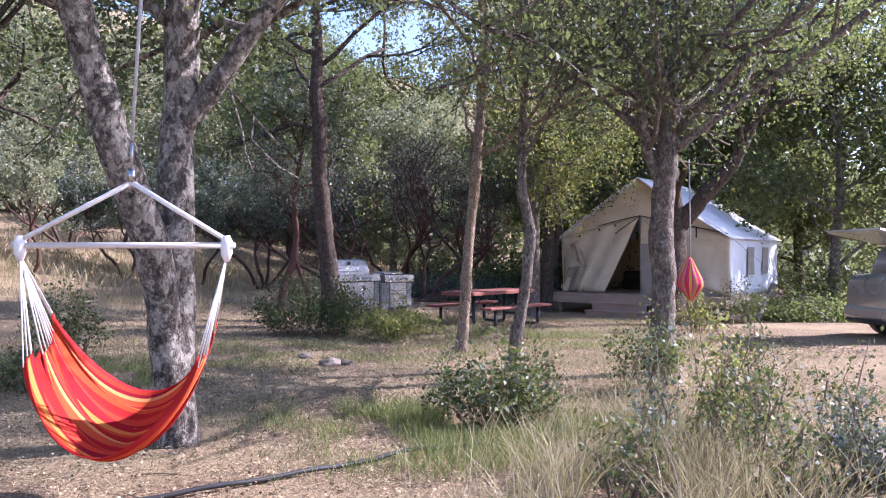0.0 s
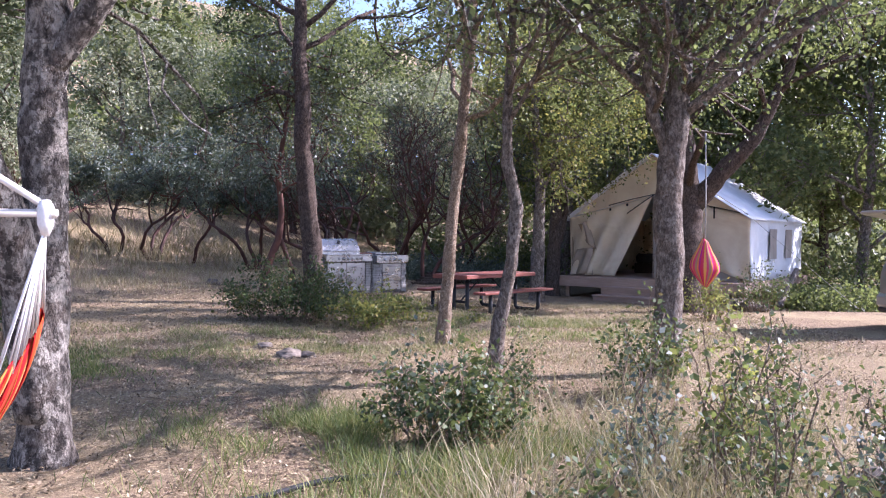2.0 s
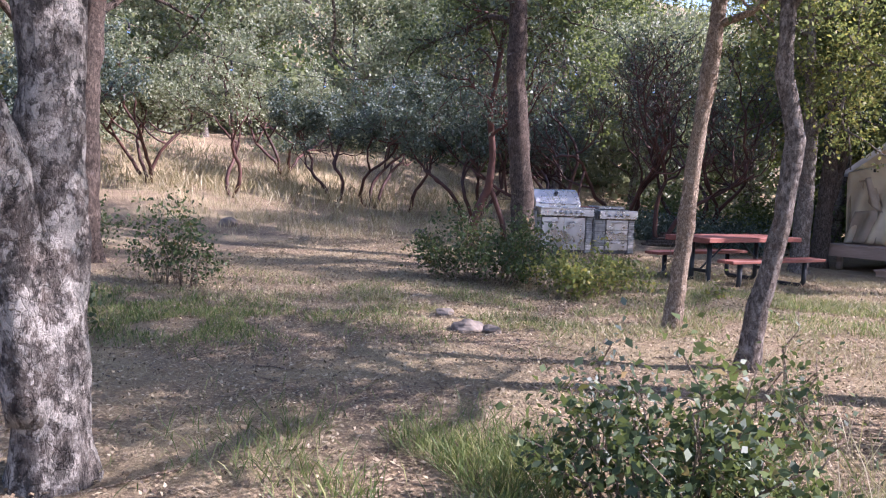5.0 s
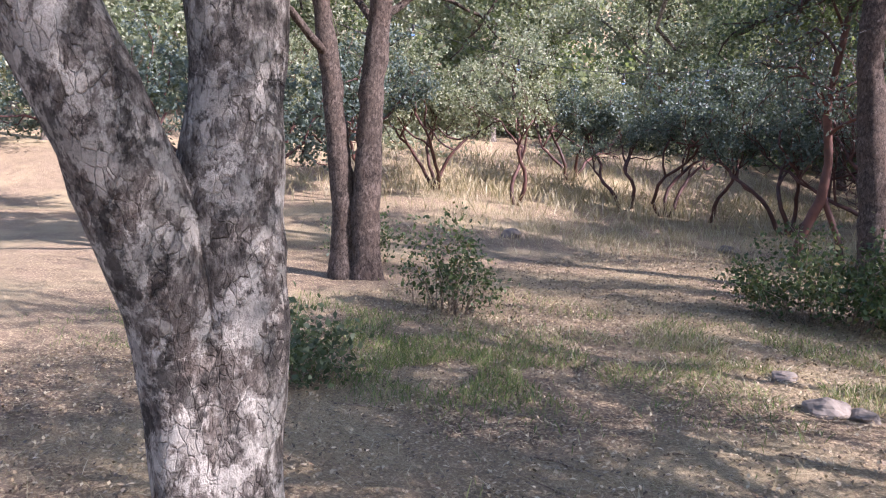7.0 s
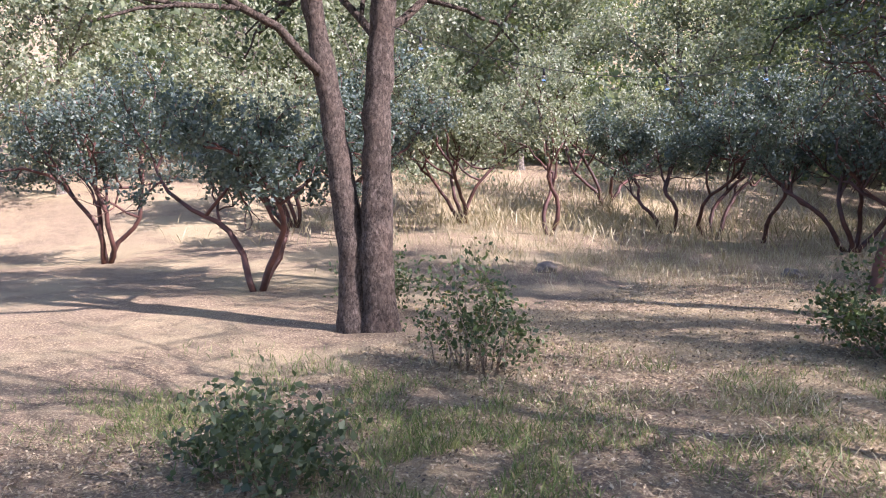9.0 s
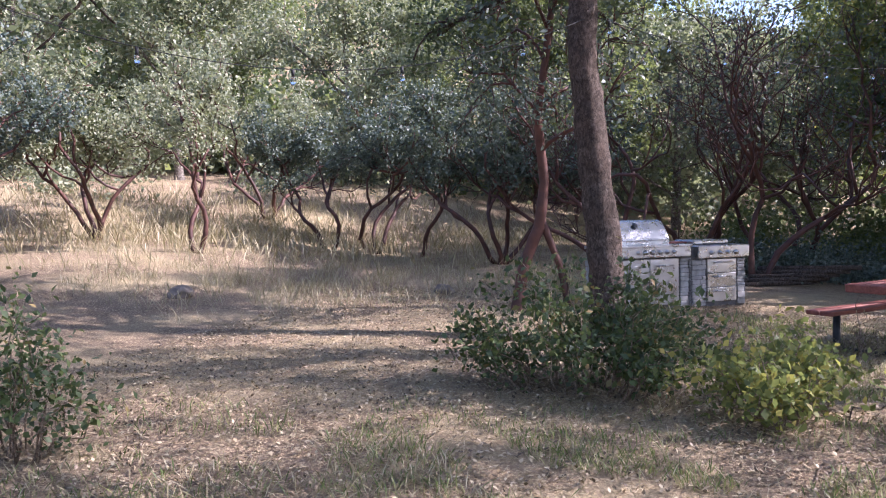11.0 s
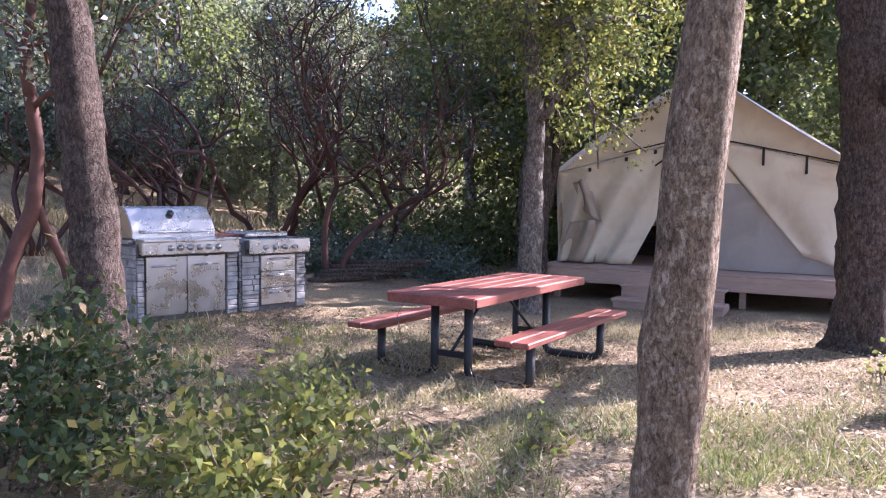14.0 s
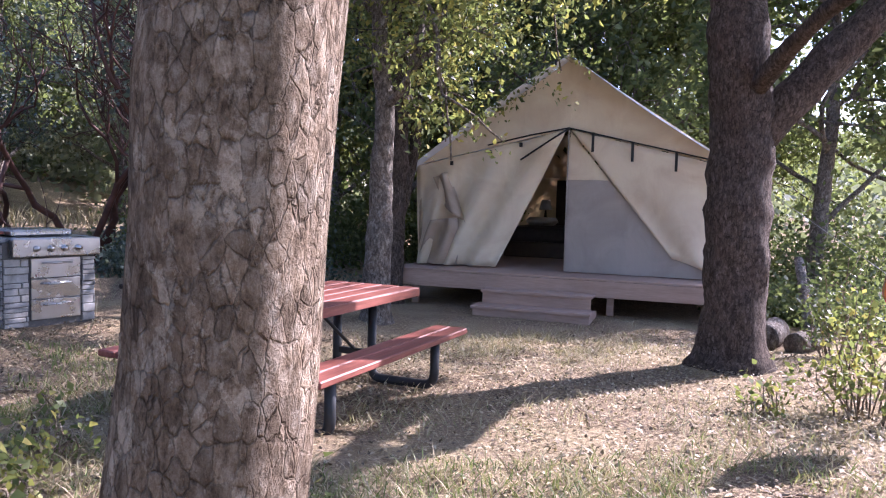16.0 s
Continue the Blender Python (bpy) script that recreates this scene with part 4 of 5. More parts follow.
# platform: decking, fascia boards, posts
platform = group_thing("tent_platform", TENT, "low tan wooden deck raised on posts under the tent", "platform")
PX, PY0, PY1 = HW + 0.12, -0.72, TL + 0.3
bm0 = box(-PX, 0, -0.028, PX, 0.138, 0.0, 0.003)
plank_me = bpy.data.meshes.new("deck_plank")
bm0.to_mesh(plank_me)
bm0.free()
plank_me.materials.append(M_DECKWOOD)
yy = PY0
while yy < PY1 - 0.14:
    o = new("deck_plank", plank_me)
    o.parent, o.location = platform, (0, yy, -0.003)
    yy += 0.143
part("fascia_board", box(-PX, PY0 - 0.035, -0.27, PX, PY0 - 0.005, -0.035), M_DECKWOOD, platform)
for sx in (-1, 1):
    part("fascia_board", box(min(sx * PX, sx * (PX - 0.03)), PY0, -0.27, max(sx * PX, sx * (PX - 0.03)), PY1, -0.035), M_DECKWOOD, platform)
for px_ in (-2.3, -0.8, 0.8, 2.3):
    for py_ in (-0.5, 2.2, 5.0):
        part("post", box(px_ - 0.05, py_ - 0.05, -0.75, px_ + 0.05, py_ + 0.05, -0.03), M_DECKWOOD, platform)
steps = group_thing("wooden_steps", TENT @ pose(-0.2, PY0 - 0.05, 0), "two tan wooden box steps before the platform", "steps")
part("tread", box(-0.82, -0.36, -0.255, 0.82, 0.0, -0.215), M_DECKWOOD, steps)
part("riser", box(-0.80, -0.32, -0.43, 0.80, -0.29, -0.258), M_DECKWOOD, steps)
part("tread", box(-0.86, -0.72, -0.455, 0.86, -0.325, -0.415), M_DECKWOOD, steps)
part("riser", box(-0.84, -0.68, -0.68, 0.84, -0.65, -0.458), M_DECKWOOD, steps)
for sx in (-0.84, 0.81):
    part("side_board", box(sx, -0.645, -0.68, sx + 0.03, -0.005, -0.458), M_DECKWOOD, steps)

# inside the tent
bed = group_thing("bed", TENT @ pose(-0.9, 2.6, 0), "low bed with a dark cover and pale pillows", "bed")
part("bed_base", box(-0.8, 0, 0.0, 0.8, 2.0, 0.3, 0.02), M_DARKWOOD, bed)
part("mattress", box(-0.78, 0.02, 0.3, 0.78, 1.98, 0.58, 0.06), M_BED, bed, "dark bedcover")
for sx in (-0.42, 0.42):
    part("pillow", box(sx - 0.32, 1.5, 0.58, sx + 0.32, 1.9, 0.74, 0.06), M_PILLOW, bed)
part("headboard", box(-0.2, 2.03, 0.3, 0.55, 2.08, 1.55, 0.01), M_DARKWOOD, bed)
lamp = group_thing("table_lamp", TENT @ pose(-1.35, 4.75, 0.62), "small lamp with a cream shade on a stand", "lamp")
tube_part("stem", [([(0, 0, 0), (0, 0, 0.3)], [0.05, 0.015])], M_DARKWOOD, lamp)
tube_part("shade", [([(0, 0, 0.28), (0, 0, 0.5)], [0.14, 0.09])], M_PILLOW, lamp, "", 14)
stand = group_thing("bedside_table", TENT @ pose(-1.35, 4.75, 0), "dark wooden bedside table", "table")
part("top", box(-0.22, -0.2, 0.57, 0.22, 0.2, 0.62, 0.006), M_DARKWOOD, stand)
for sx in (-0.19, 0.15):
    for sy in (-0.17, 0.13):
        part("leg", box(sx, sy, 0, sx + 0.04, sy + 0.04, 0.57), M_DARKWOOD, stand)

# ---- picnic table ----
TZ = height(1.25, 17.02) - 0.01
table = group_thing("picnic_table", pose(1.13, 16.87, TZ, 0, 0, 48.3) @ Matrix.Diagonal((1.06, 1.06, 1.04, 1)), "red-stained picnic table with black tubular steel frame", "picnic table")
for i in range(5):
    y = -0.40 + 0.162 * i
    part("tabletop_plank", box(-1.03, y, 0.70, 1.03, y + 0.154, 0.745, 0.008), M_REDWOOD, table)
for sx in (-1.045, 1.03):
    part("end_board", box(sx, -0.40, 0.665, sx + 0.015, 0.41, 0.74, 0.004), M_REDWOOD, table)
for sy in (-0.415, 0.41):
    part("edge_board", box(-1.03, sy, 0.675, 1.03, sy + 0.014, 0.742, 0.004), M_REDWOOD, table)
for s in (-1, 1):
    for k in range(2):
        y = s * 0.70 + (k - 1) * 0.145
        part("bench_plank", box(-1.03, y, 0.405, 1.03, y + 0.138, 0.45, 0.008), M_REDWOOD, table)


def bend(pts, r=0.09, n=5):
    out = [Vector(pts[0])]
    for i in range(1, len(pts) - 1):
        p, a, b = Vector(pts[i]), Vector(pts[i - 1]), Vector(pts[i + 1])
        u, v = (a - p).normalized() * r, (b - p).normalized() * r
        for k in range(n + 1):
            s = k / n
            out.append((p + u) * (1 - s) ** 2 + p * 2 * s * (1 - s) + (p + v) * s * s)
    out.append(Vector(pts[-1]))
    return out


for sx in (-0.72, 0.72):
    for s in (-1, 1):
        tube_part("leg", [(bend([(sx, s * 0.16, 0.70), (sx, s * 0.16, 0.03), (sx, s * 0.71, 0.03), (sx, s * 0.71, 0.41)], 0.10), 0.036)], M_STEEL_BLACK, table, "", 12)
    part("crossbar", box(sx - 0.02, -0.16, 0.20, sx + 0.02, 0.16, 0.25), M_STEEL_BLACK, table)
    part("top_bracket", box(sx - 0.025, -0.36, 0.672, sx + 0.025, 0.36, 0.698), M_STEEL_BLACK, table)
    tube_part("brace", [([(sx, 0, 0.24), (sx * 0.15, 0, 0.69)], 0.014)], M_STEEL_BLACK, table)

# ---- outdoor kitchen ----
GA = 36.0
GZ = height(-1.5, 19.4)


def stones(parent, x0, x1, y0, y1, z0, z1, face, seed, mesh_cache={}):
    """Stacked ledge stones standing proud of one face; face names the axis that they face along."""
    r = random.Random(seed)
    z = z0
    while z < z1 - 0.02:
        h = min(r.choice((0.05, 0.07, 0.09)), z1 - z)
        a, end = (x0, x1) if face == "y" else (y0, y1)
        while a < end - 0.01:
            w = min(r.uniform(0.12, 0.34), end - a)
            d = r.uniform(0.012, 0.035)
            if face == "y":
                b = box(a + 0.003, y0 - d, z + 0.003, a + w - 0.003, y0 + 0.01, z + h - 0.003, 0.006)
            else:
                b = box(x0 - d, a + 0.003, z + 0.003, x0 + 0.01, a + w - 0.003, z + h - 0.003, 0.006)
            part("stone", b, M_STONE, parent)
            a += w
        z += h


def knob(x, z, y, parent):
    tube_part("knob", [([(x, y, z), (x, y - 0.012, z), (x, y - 0.014, z), (x, y - 0.045, z)], [0.034, 0.034, 0.025, 0.022])], M_STAINLESS, parent, "", 14)


GR = pose(-2.48, 18.62, GZ, 0, 0, GA)
island = group_thing("grill_island", GR, "grey stacked-stone grill island with steel doors", "outdoor kitchen")
part("core", box(0.0, 0.0, -0.1, 1.22, 0.75, 0.86, 0.004), M_MORTAR, island)
stones(island, 0, 0.08, 0, 0.75, 0.0, 0.72, "y", 1)
stones(island, 1.08, 1.22, 0, 0.75, 0.0, 0.72, "y", 2)
stones(island, 0, 0, 0, 0.75, 0.0, 0.84, "x", 3)
part("countertop", box(-0.03, 0.12, 0.86, 1.25, 0.78, 0.90, 0.006), M_COUNTER, island)
for k in range(2):
    x = 0.10 + 0.48 * k
    d = part("door", box(x, -0.035, 0.06, x + 0.47, -0.004, 0.72, 0.006), M_STAINLESS, island, "brushed steel cabinet door")
    tube_part("handle", [([(x + 0.05 + 0.04 * k, -0.07, 0.62), (x + 0.33 + 0.03 * k, -0.07, 0.62)], 0.011)], M_STAINLESS, d)
grill = group_thing("gas_grill", GR @ pose(0, 0, 0.90), "stainless steel gas grill with closed hood and knobs", "grill")
part("control_panel", box(0.02, -0.12, -0.16, 1.2, 0.13, 0.0, 0.012), M_STAINLESS, grill)
part("front_rail", box(0.02, -0.16, -0.012, 1.2, 0.14, 0.022, 0.008), M_STAINLESS, grill)
for k in range(6):
    knob(0.34 + 0.115 * k, -0.08, -0.12, grill)
bm = bmesh.new()
prof = [(0.16, 0.02), (0.16, 0.10), (0.24, 0.22), (0.36, 0.345), (0.46, 0.37), (0.64, 0.37), (0.68, 0.33), (0.68, 0.02)]
va = [bm.verts.new((0.03, y, z)) for y, z in prof]
vb = [bm.verts.new((1.03, y, z)) for y, z in prof]
bm.faces.new(va)
bm.faces.new(vb[::-1])
for i in range(len(prof)):
    j = (i + 1) % len(prof)
    bm.faces.new((va[i], va[j], vb[j], vb[i]))
bmesh.ops.bevel(bm, geom=bm.edges[:], offset=0.008, segments=2, affect="EDGES")
hood = part("hood", bm, M_STAINLESS, grill, "curved steel hood")
tube_part("hood_handle", [(bend([(0.12, 0.18, 0.10), (0.12, 0.10, 0.09), (0.94, 0.10, 0.09), (0.94, 0.18, 0.10)], 0.03), 0.014)], M_STAINLESS, hood)
tube_part("thermometer", [([(0.53, 0.29, 0.29), (0.53, 0.275, 0.305)], 0.04)], M_PLASTIC, hood, "", 14)

island2 = group_thing("side_burner_island", GR @ pose(1.29, 0.02, 0), "grey stone counter unit with steel drawers", "outdoor kitchen")
part("core", box(0.0, 0.0, -0.1, 0.92, 0.75, 0.84, 0.004), M_MORTAR, island2)
stones(island2, 0, 0.24, 0, 0.75, 0.0, 0.68, "y", 4)
stones(island2, 0.78, 0.92, 0, 0.75, 0.0, 0.68, "y", 5)
stones(island2, 0, 0, 0, 0.75, 0.0, 0.84, "x", 6)
part("countertop", box(-0.04, 0.06, 0.84, 0.96, 0.78, 0.88, 0.006), M_COUNTER, island2)
for k in range(3):
    z = 0.06 + 0.21 * k
    d = part("drawer", box(0.26, -0.03, z, 0.76, -0.004, z + 0.2, 0.006), M_STAINLESS, island2, "brushed steel drawer front")
    tube_part("handle", [([(0.36, -0.06, z + 0.15), (0.66, -0.06, z + 0.15)], 0.011)], M_STAINLESS, d)
burner = group_thing("side_burner", GR @ pose(1.29, 0.02, 0.88), "stainless side burner with a flat lid and knobs", "burner")
part("control_panel", box(0.06, -0.10, -0.18, 0.94, 0.12, 0.0, 0.01), M_STAINLESS, burner)
for k in range(4):
    knob(0.28 + 0.14 * k, -0.10, -0.10, burner)
part("lid", box(0.16, 0.16, 0.005, 0.78, 0.66, 0.075, 0.02), M_STAINLESS, burner, "flat steel lid")
board = part("cutting_board", box(-0.02, 0.3, 0.0, 0.42, 0.62, 0.03, 0.006), M_REDWOOD)
board.matrix_basis = GR @ pose(1.02, 0.02, 0.905)
tagged(board, "brown wooden board lying on the counter", "board")

# ---- hammock chair ----
def cloth_part(name, rows, mat, parent, across, label=""):
    """rows: lists of points from one edge to the other; the stripes run along the rows' length."""
    bm = bmesh.new()
    uvl = bm.loops.layers.uv.new("UVMap")
    grid = [[bm.verts.new(p) for p in r] for r in rows]
    nj, ni = len(rows), len(rows[0])
    for j in range(nj - 1):
        for i in range(ni - 1):
            f = bm.faces.new((grid[j][i], grid[j][i + 1], grid[j + 1][i + 1], grid[j + 1][i]))
            for l, (a, b) in zip(f.loops, ((j, i), (j, i + 1), (j + 1, i + 1), (j + 1, i))):
                l[uvl].uv = (a / (nj - 1) * across, b / (ni - 1))
    me = bpy.data.meshes.new(name)
    bm.to_mesh(me)
    bm.free()
    me.shade_smooth()
    ob = link_mesh(name, me, mat, parent, label)
    so = ob.modifiers.new("thickness", "SOLIDIFY")
    so.thickness = 0.006
    return ob


HX, HY, HBAR, HAP = -1.91, 4.66, 1.575, 1.96
chair = group_thing("hammock_chair", pose(HX, HY, HBAR), "orange and red striped cotton hammock chair with white ropes", "hammock")
BW = 0.68
tube_part("spreader_bar", [([(-BW, 0, 0), (BW, 0, 0)], 0.019)], M_BAR, chair, "pale wooden spreader bar", 12)
AP = (0.05, 0.0, HAP - HBAR)
for s in (-1, 1):
    tube_part("top_rope", [([(s * (BW - 0.05), 0, 0.03), AP], 0.016)], M_ROPE, chair)
    tube_part("knot", [([(s * (BW - 0.05), 0, 0.06), (s * (BW - 0.05), 0, 0.02), (s * (BW - 0.05), 0, -0.05), (s * (BW - 0.05), 0, -0.10)], [0.02, 0.038, 0.034, 0.016])], M_ROPE, chair, "", 10)
tube_part("swivel", [([AP, (0.05, 0, AP[2] + 0.08)], 0.022), ([(0.05, 0, AP[2] + 0.08), (0.05, 0, AP[2] + 0.26)], 0.009)], M_STAINLESS, chair, "steel swivel hook", 10)
tube_part("hanging_rope", [([(0.05, 0, AP[2] + 0.25), (0.06, 0.2, 2.1)], 0.011)], M_ROPE_GREY, chair)
# the cloth: a deep sling, front edge low, back edge high
rows = []
NJ, NI = 40, 40
for j in range(NJ + 1):
    w = j / NJ
    yb = -0.36 + 0.78 * w
    row = []
    for i in range(NI + 1):
        u = i / NI * 2 - 1
        rim = -0.67 + 0.27 * w
        drop = 0.54 + 0.02 * w
        au = abs(u)
        sag = drop * (1 - au ** 2.0)
        ruck = (0.028 * math.sin(w * 34 + 3 * u) + 0.02 * math.sin(w * 61 + 1)) * (0.3 + 0.7 * au)
        x = u * (0.56 + 0.02 * math.sin(w * 9)) * (1 - 0.10 * au ** 3)
        y = yb * (1 - 0.55 * au ** 2) + 0.20 * math.sin(w * math.pi) * 0.3
        z = rim - sag - 0.13 * math.sin(w * math.pi) ** 0.8 * (1 - au * 0.3) + ruck
        row.append((x, y + ruck, z))
    rows.append(row)
cloth_part("sling", rows, M_CLOTH, chair, 1.0)
for s in (-1, 1):
    edge = 0 if s < 0 else NI
    for j in range(0, NJ + 1, 2):
        tube_part("cord", [([(s * (BW - 0.05), 0, -0.06), rows[j][edge]], 0.0045)], M_ROPE, chair, "", 5)

# second hanging chair, gathered to a bundle
chair2 = group_thing("hanging_chair", pose(4.92, 14.95, 0.62), "pink and orange striped hanging chair gathered in a bundle", "hammock")
rows = []
for j in range(33):
    a = 2 * math.pi * j / 32
    row = []
    for i in range(15):
        s = i / 14
        r = 0.30 * math.sin(min(1, s * 1.25 + 0.04) * math.pi * 0.62 + 0.02) * (1 - 0.9 * max(0, s - 0.35) / 0.65) + 0.012
        r *= 1 + 0.08 * math.sin(a * 9 + s * 3)
        row.append((r * math.cos(a) * 0.95, r * math.sin(a) * 0.7, s * 0.82 - 0.03 * math.cos(a)))
    rows.append(row)
cloth_part("sling", rows, M_CLOTH_PINK, chair2, 2.0)
tube_part("hanging_rope", [([(0, 0, 0.78), (0.0, 0.0, 1.6), (-0.02, 0.0, 2.74)], 0.012)], M_ROPE_GREY, chair2)
tube_part("cord", [([(0.02, 0, 0.80), (0.06, 0.02, 0.60), (0.12, 0, 0.45)], 0.012)], M_CLOTH_PINK, chair2)

# ---- parked car with raised tailgate ----
car = group_thing("car", pose(7.85, 13.75, height(8, 13.8), 0, 0, 4), "silver sport utility car with its tailgate raised", "car")
CW = 0.92


def loft(sections, mat, name, label=""):
    bm = bmesh.new()
    rings = [[bm.verts.new(p) for p in s] for s in sections]
    n = len(rings[0])
    for a, b in zip(rings, rings[1:]):
        for i in range(n):
            bm.faces.new((a[i], a[(i + 1) % n], b[(i + 1) % n], b[i]))
    bm.faces.new(rings[0])
    bm.faces.new(rings[-1][::-1])
    return part(name, bm, mat, car, label, True)


def section(x, zlo, zhi, w, tuck):
    return [(x, -w, zlo), (x, -w - 0.02, zlo + 0.25), (x, -w, zhi - 0.12), (x, -w + tuck, zhi), (x, w - tuck, zhi), (x, w, zhi - 0.12), (x, w + 0.02, zlo + 0.25), (x, w, zlo)]


body = loft([section(0.0, 0.42, 1.02, CW - 0.10, 0.06), section(0.10, 0.34, 1.12, CW - 0.02, 0.06), section(0.5, 0.28, 1.15, CW, 0.05), section(2.2, 0.26, 1.12, CW, 0.05),
             section(3.4, 0.26, 1.08, CW, 0.06), section(4.4, 0.3, 0.95, CW - 0.03, 0.1), section(4.75, 0.38, 0.8, CW - 0.15, 0.1)], M_PAINT, "body")
loft([[(0.45, -CW + 0.1, 1.12), (0.45, CW - 0.1, 1.12), (0.62, CW - 0.2, 1.64), (0.62, -CW + 0.2, 1.64)], [(1.4, -CW + 0.08, 1.13), (1.4, CW - 0.08, 1.13), (1.3, CW - 0.2, 1.72), (1.3, -CW + 0.2, 1.72)],
      [(2.8, -CW + 0.08, 1.1), (2.8, CW - 0.08, 1.1), (2.4, CW - 0.2, 1.68), (2.4, -CW + 0.2, 1.68)], [(3.5, -CW + 0.1, 1.06), (3.5, CW - 0.1, 1.06), (3.0, CW - 0.25, 1.45), (3.0, -CW + 0.25, 1.45)]], M_PAINT, "cabin")
part("roof", box(0.5, -CW + 0.2, 1.66, 2.6, CW - 0.2, 1.735, 0.03), M_PAINT, car)
for x0, x1 in ((0.72, 1.25), (1.42, 2.1), (2.2, 2.75)):
    bm = bmesh.new()
    q = [(x0, -CW + 0.085, 1.17), (x1, -CW + 0.085, 1.17), (x1 - 0.08, -CW + 0.18, 1.58), (x0 + 0.14, -CW + 0.18, 1.58)]
    va = [bm.verts.new(p) for p in q]
    vb = [bm.verts.new((p[0], p[1] - 0.02, p[2])) for p in q]
    bm.faces.new(va)
    bm.faces.new(vb[::-1])
    for i in range(4):
        bm.faces.new((va[i], va[(i + 1) % 4], vb[(i + 1) % 4], vb[i]))
    part("side_window", bm, M_GLASS, car, "dark side window")
gate = part("tailgate", box(-0.95, -CW + 0.14, -0.03, 0.02, CW - 0.14, 0.03, 0.025, None, pose(0.5, 0, 1.74, 0, 12, 0)), M_PAINT, car, "raised tailgate")
part("tailgate_window", box(-0.55, -CW + 0.24, 0.031, -0.08, CW - 0.24, 0.04, 0.004, None, pose(0.5, 0, 1.74, 0, 12, 0)), M_GLASS, gate)
part("tailgate_lamp", box(-0.66, -CW + 0.10, -0.05, -0.40, -CW + 0.32, 0.05, 0.02, None, pose(0.5, 0, 1.74, 0, 12, 0)), M_REDLAMP, gate, "red lamp")
tube_part("gas_strut", [([(0.62, -CW + 0.16, 1.25), (0.2, -CW + 0.18, 1.78)], 0.012)], M_PLASTIC, gate)
part("tail_lamp", box(-0.01, -CW - 0.005, 0.92, 0.32, -CW + 0.25, 1.06, 0.02), M_REDLAMP, car, "red tail lamp")
part("bumper", box(-0.05, -CW + 0.02, 0.32, 0.22, CW - 0.02, 0.56, 0.05), M_PAINT, car)
part("lower_trim", box(-0.02, -CW + 0.05, 0.24, 4.6, CW - 0.05, 0.34, 0.03), M_PLASTIC, car)
for wx in (0.86, 3.7):
    for s in (-1, 1):
        tube_part("wheel_arch", [([(wx, s * (CW - 0.25), 0.36), (wx, s * (CW + 0.026), 0.36)], 0.40)], M_PLASTIC, car, "", 24)
        yw = s * (CW + 0.02)
        t = tube_part("tyre", [([(wx, yw - s * 0.22, 0.35), (wx, yw - s * 0.2, 0.35), (wx, yw - s * 0.02, 0.35), (wx, yw + s * 0.012, 0.35)], [0.30, 0.345, 0.345, 0.29])], M_RUBBER, car, "", 28)
        tube_part("rim", [([(wx, yw - s * 0.05, 0.35), (wx, yw + s * 0.016, 0.35)], 0.225)], M_PLASTIC, t, "", 24)
        for k in range(5):
            a = 2 * math.pi * k / 5 + 0.3
            tube_part("spoke", [([(wx, yw + s * 0.02, 0.35), (wx + 0.21 * math.cos(a), yw + s * 0.02, 0.35 + 0.21 * math.sin(a))], [0.035, 0.022])], M_STAINLESS, t, "", 6)

# ---- cables, hose, stones, logs ----
def hang(a, b, sag, n=24):
    a, b = Vector(a), Vector(b)
    return [a.lerp(b, i / n) - Vector((0, 0, sag * 4 * (i / n) * (1 - i / n))) for i in range(n + 1)]


def string_lights(a, b, sag, bulbs, label):
    pts = hang(a, b, sag)
    th = group_thing("string_lights", pose(0, 0, 0), label, "string lights")
    tube_part("cable", [(pts, 0.005)], M_BLACK, th, "", 5)
    for k in range(bulbs):
        p = pts[int((k + 0.5) / bulbs * 24)]
        s = tube_part("socket", [([p, p - Vector((0, 0, 0.07))], 0.016)], M_BLACK, th, "", 8)
        tube_part("bulb", [([p - Vector((0, 0, z)) for z in (0.07, 0.09, 0.115, 0.14, 0.155)], [0.014, 0.026, 0.031, 0.024, 0.006])], M_BULB, s, "", 10)


peak = TENT @ Vector((0, -OVR, PZ + 0.05))
string_lights((-7.6, 12.2, 3.7), (-2.5, 16.6, 3.7), 0.75, 5, "black cable with clear bulbs strung between oaks")
string_lights((-2.5, 16.65, 3.75), (2.6, 20.9, 3.6), 0.35, 8, "black cable with clear bulbs strung toward the tent")
string_lights((2.7, 20.9, 3.4), tuple(peak), 0.45, 6, "black cable with clear bulbs running to the tent peak")
string_lights(tuple(peak), (5.4, 17.1, 4.4), 0.15, 2, "black cable with clear bulbs running from the tent peak")
line = tube_part("guy_line", [(hang(tuple(TENT @ Vector((HW, 0, EZ))), (9.0, 17.6, 0.0), 0.02), 0.004)], M_ROPE_GREY, None, "", 5)
tagged(line, "thin pale guy line stretched from the tent corner", "rope")

pts = []
for i in range(40):
    s = i / 39
    x = -3.0 + 3.4 * s
    y = 4.4 + 1.35 * s - 0.25 * math.sin(s * 5)
    pts.append((x, y, height(x, y) + 0.022 + 0.02 * math.sin(s * 17) ** 2))
hose = tube_part("hose", [(pts, 0.018)], M_PIPE, None, "", 8)
tagged(hose, "black irrigation pipe lying across the dirt", "hose")


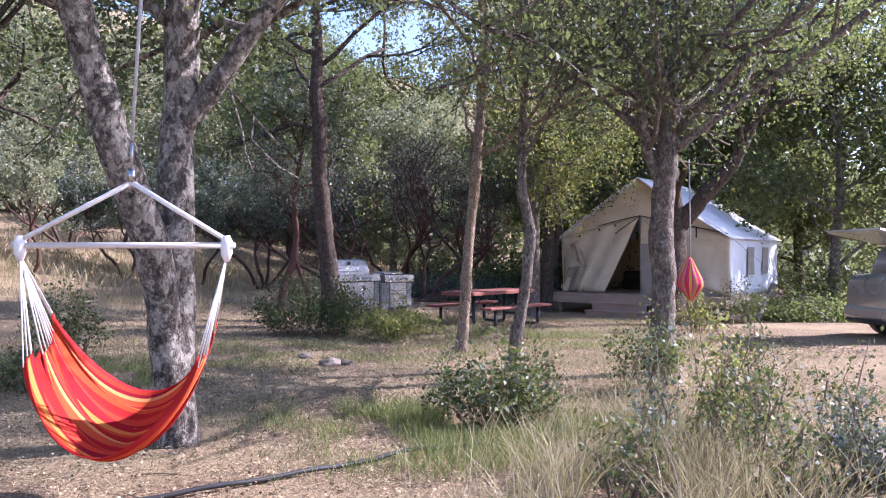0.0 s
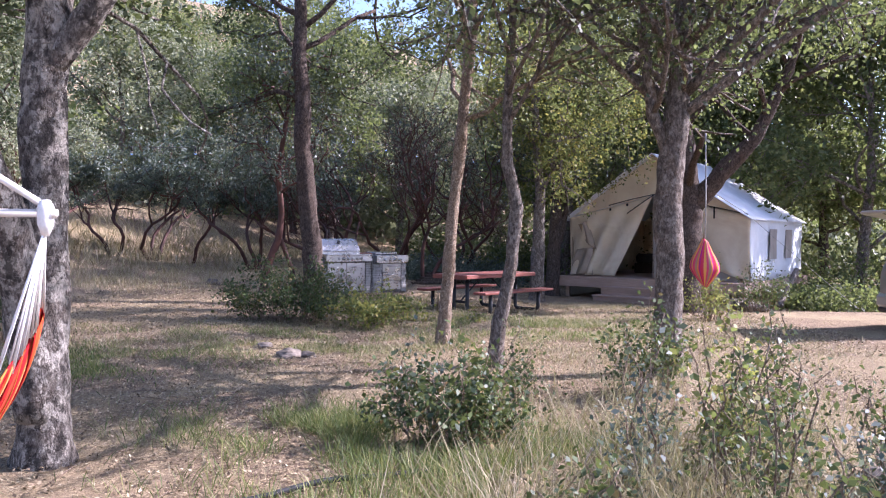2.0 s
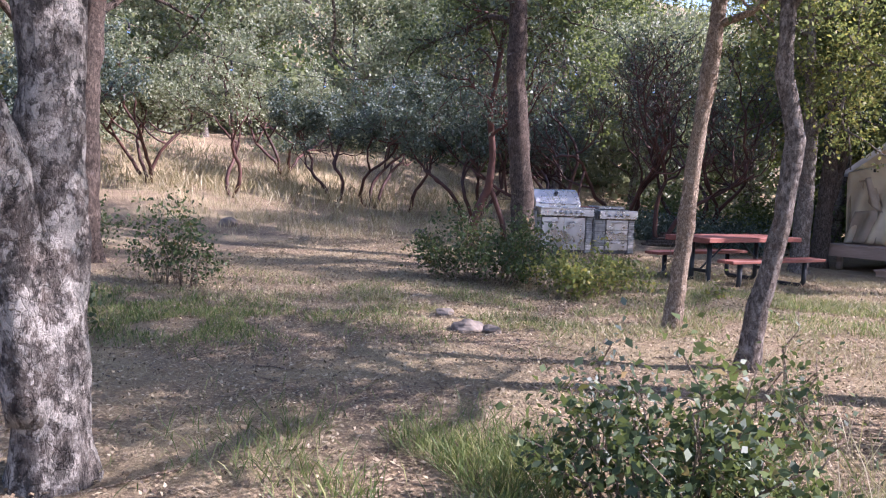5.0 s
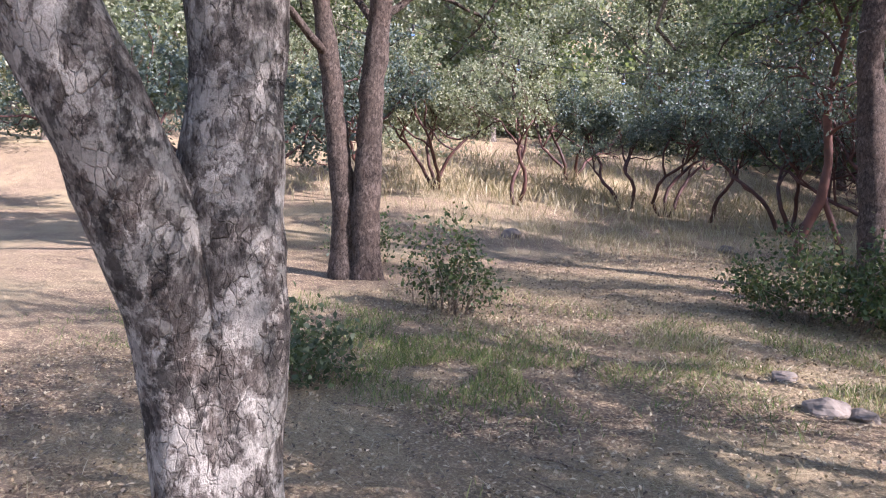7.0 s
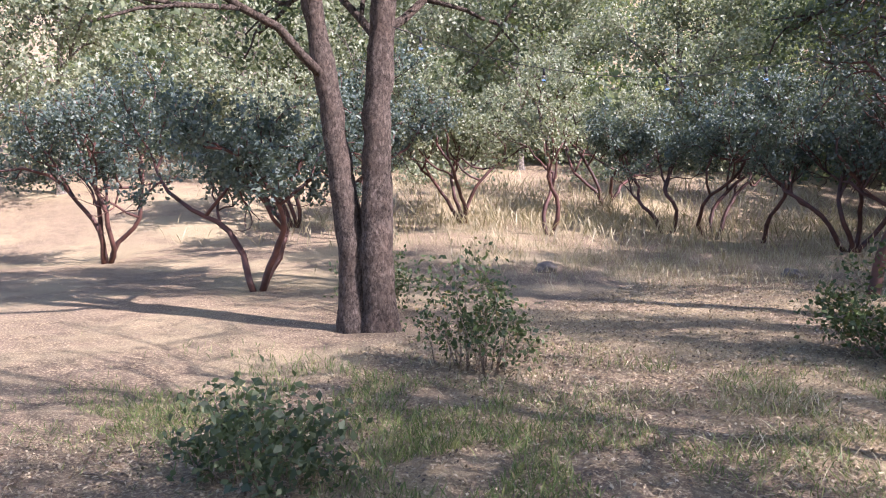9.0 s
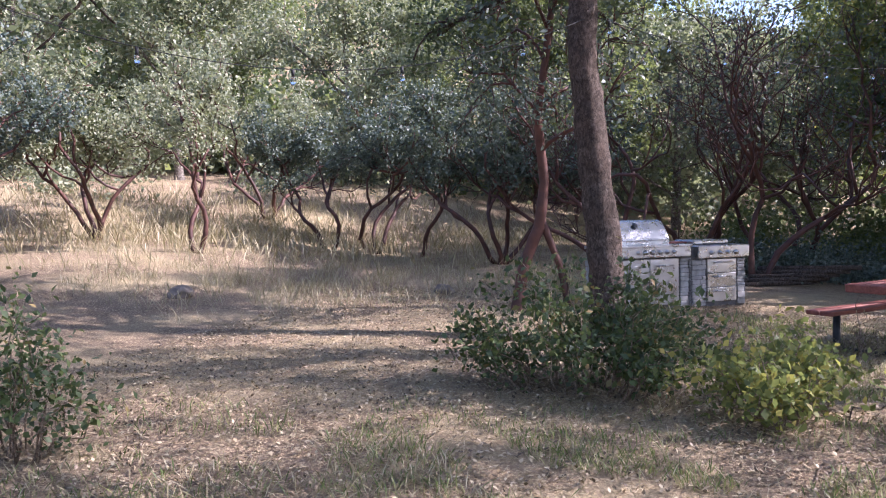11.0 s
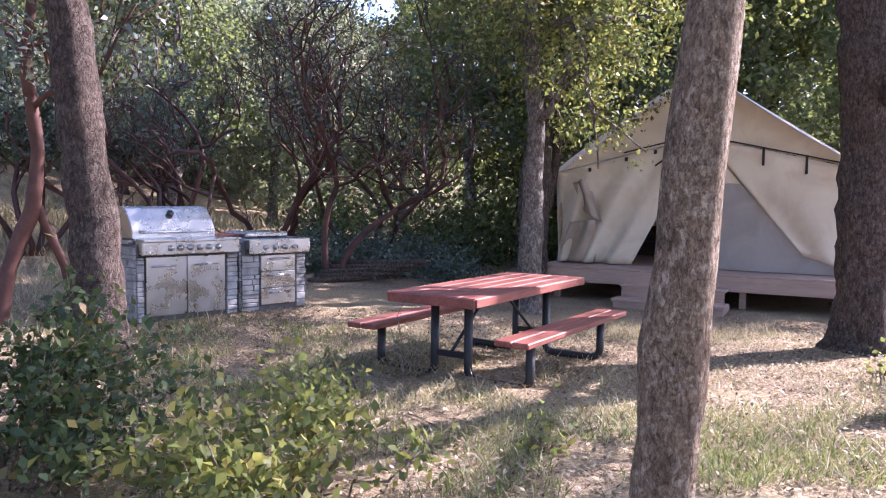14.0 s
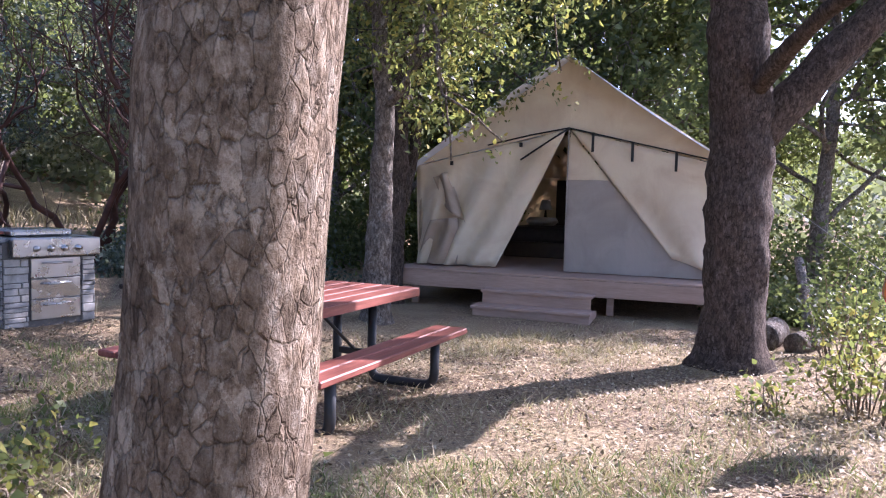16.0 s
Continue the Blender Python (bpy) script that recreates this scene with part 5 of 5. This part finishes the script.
def rock(x, y, r, seed, squash=0.6):
    bm = bmesh.new()
    bmesh.ops.create_icosphere(bm, subdivisions=3, radius=r)
    for v in bm.verts:
        k = 1 + 0.35 * noise.noise(v.co / r * 1.3 + Vector((seed, 0, 0))) + 0.1 * noise.noise(v.co / r * 4 + Vector((0, seed, 0)))
        v.co = Vector((v.co.x * k * 1.25, v.co.y * k, v.co.z * k * squash))
    ob = part("rock", bm, M_ROCK)
    ob.matrix_basis = pose(x, y, height(x, y) + r * squash * 0.35, 0, 0, seed * 40)
    return tagged(ob, "grey-brown rock half sunk in the litter", "rock", "rocks in the clearing")


rock(-1.47, 10.48, 0.13, 1)
rock(-1.95, 11.25, 0.09, 2)
rock(-1.25, 10.55, 0.09, 3)
rock(3.25, 4.9, 0.28, 4)
rock(-5.3, 19.6, 0.13, 5, 0.9)
rock(-8.9, 17.6, 0.16, 6, 0.8)
rock(3.1, 5.6, 0.22, 7)


def log(a, b, r, label, mat=M_BARK_GREY, name="log"):
    t = Tubes()
    n = 8
    t.add([Vector(a).lerp(Vector(b), i / n) for i in range(n + 1)], [r * (1 + 0.06 * math.sin(i * 2.1)) for i in range(n + 1)], 14, 0.12)
    return tagged(link_mesh(name, t.mesh(name), mat), label, "log")


gz = height(6.9, 18.6)
log((6.6, 18.4, gz + 0.14), (7.2, 18.9, gz + 0.14), 0.16, "short cut log lying beside the platform")
log((6.75, 18.1, gz + 0.12), (7.3, 18.35, gz + 0.12), 0.13, "short cut log lying beside the platform")
gz = height(0.2, 22.8)
for k in range(5):
    log((-0.7 + 0.1 * k, 22.4 + 0.2 * k, gz + 0.05 + 0.06 * k), (0.7 + 0.15 * k, 22.9 - 0.1 * k, gz + 0.08 + 0.07 * k), 0.045, "dead branch on the brush pile", M_BARK_DARK, "dead_branch")
gz = height(8.8, 19.5)
log((8.0, 19.2, gz + 0.1), (9.0, 20.6, gz + 0.9), 0.07, "leaning dead trunk beside the tent", M_BARK_GREY, "log")

# twigs on the ground
rt = random.Random(8)
tw = Tubes()
for _ in range(260):
    x, y, a, l = rt.uniform(-6, 5), rt.uniform(4, 19), rt.uniform(0, 6.3), rt.uniform(0.1, 0.5)
    p = [(x + math.cos(a) * l * s, y + math.sin(a) * l * s + 0.03 * math.sin(s * 5), height(x + math.cos(a) * l * s, y + math.sin(a) * l * s) + 0.012) for s in (0, 0.35, 0.7, 1)]
    tw.add(p, [0.006, 0.005, 0.004, 0.002], 5)
tagged(link_mesh("twigs", tw.mesh("twigs"), M_BARK_BROWN), "fallen twigs scattered on the dirt", "twigs", kind="stuff")
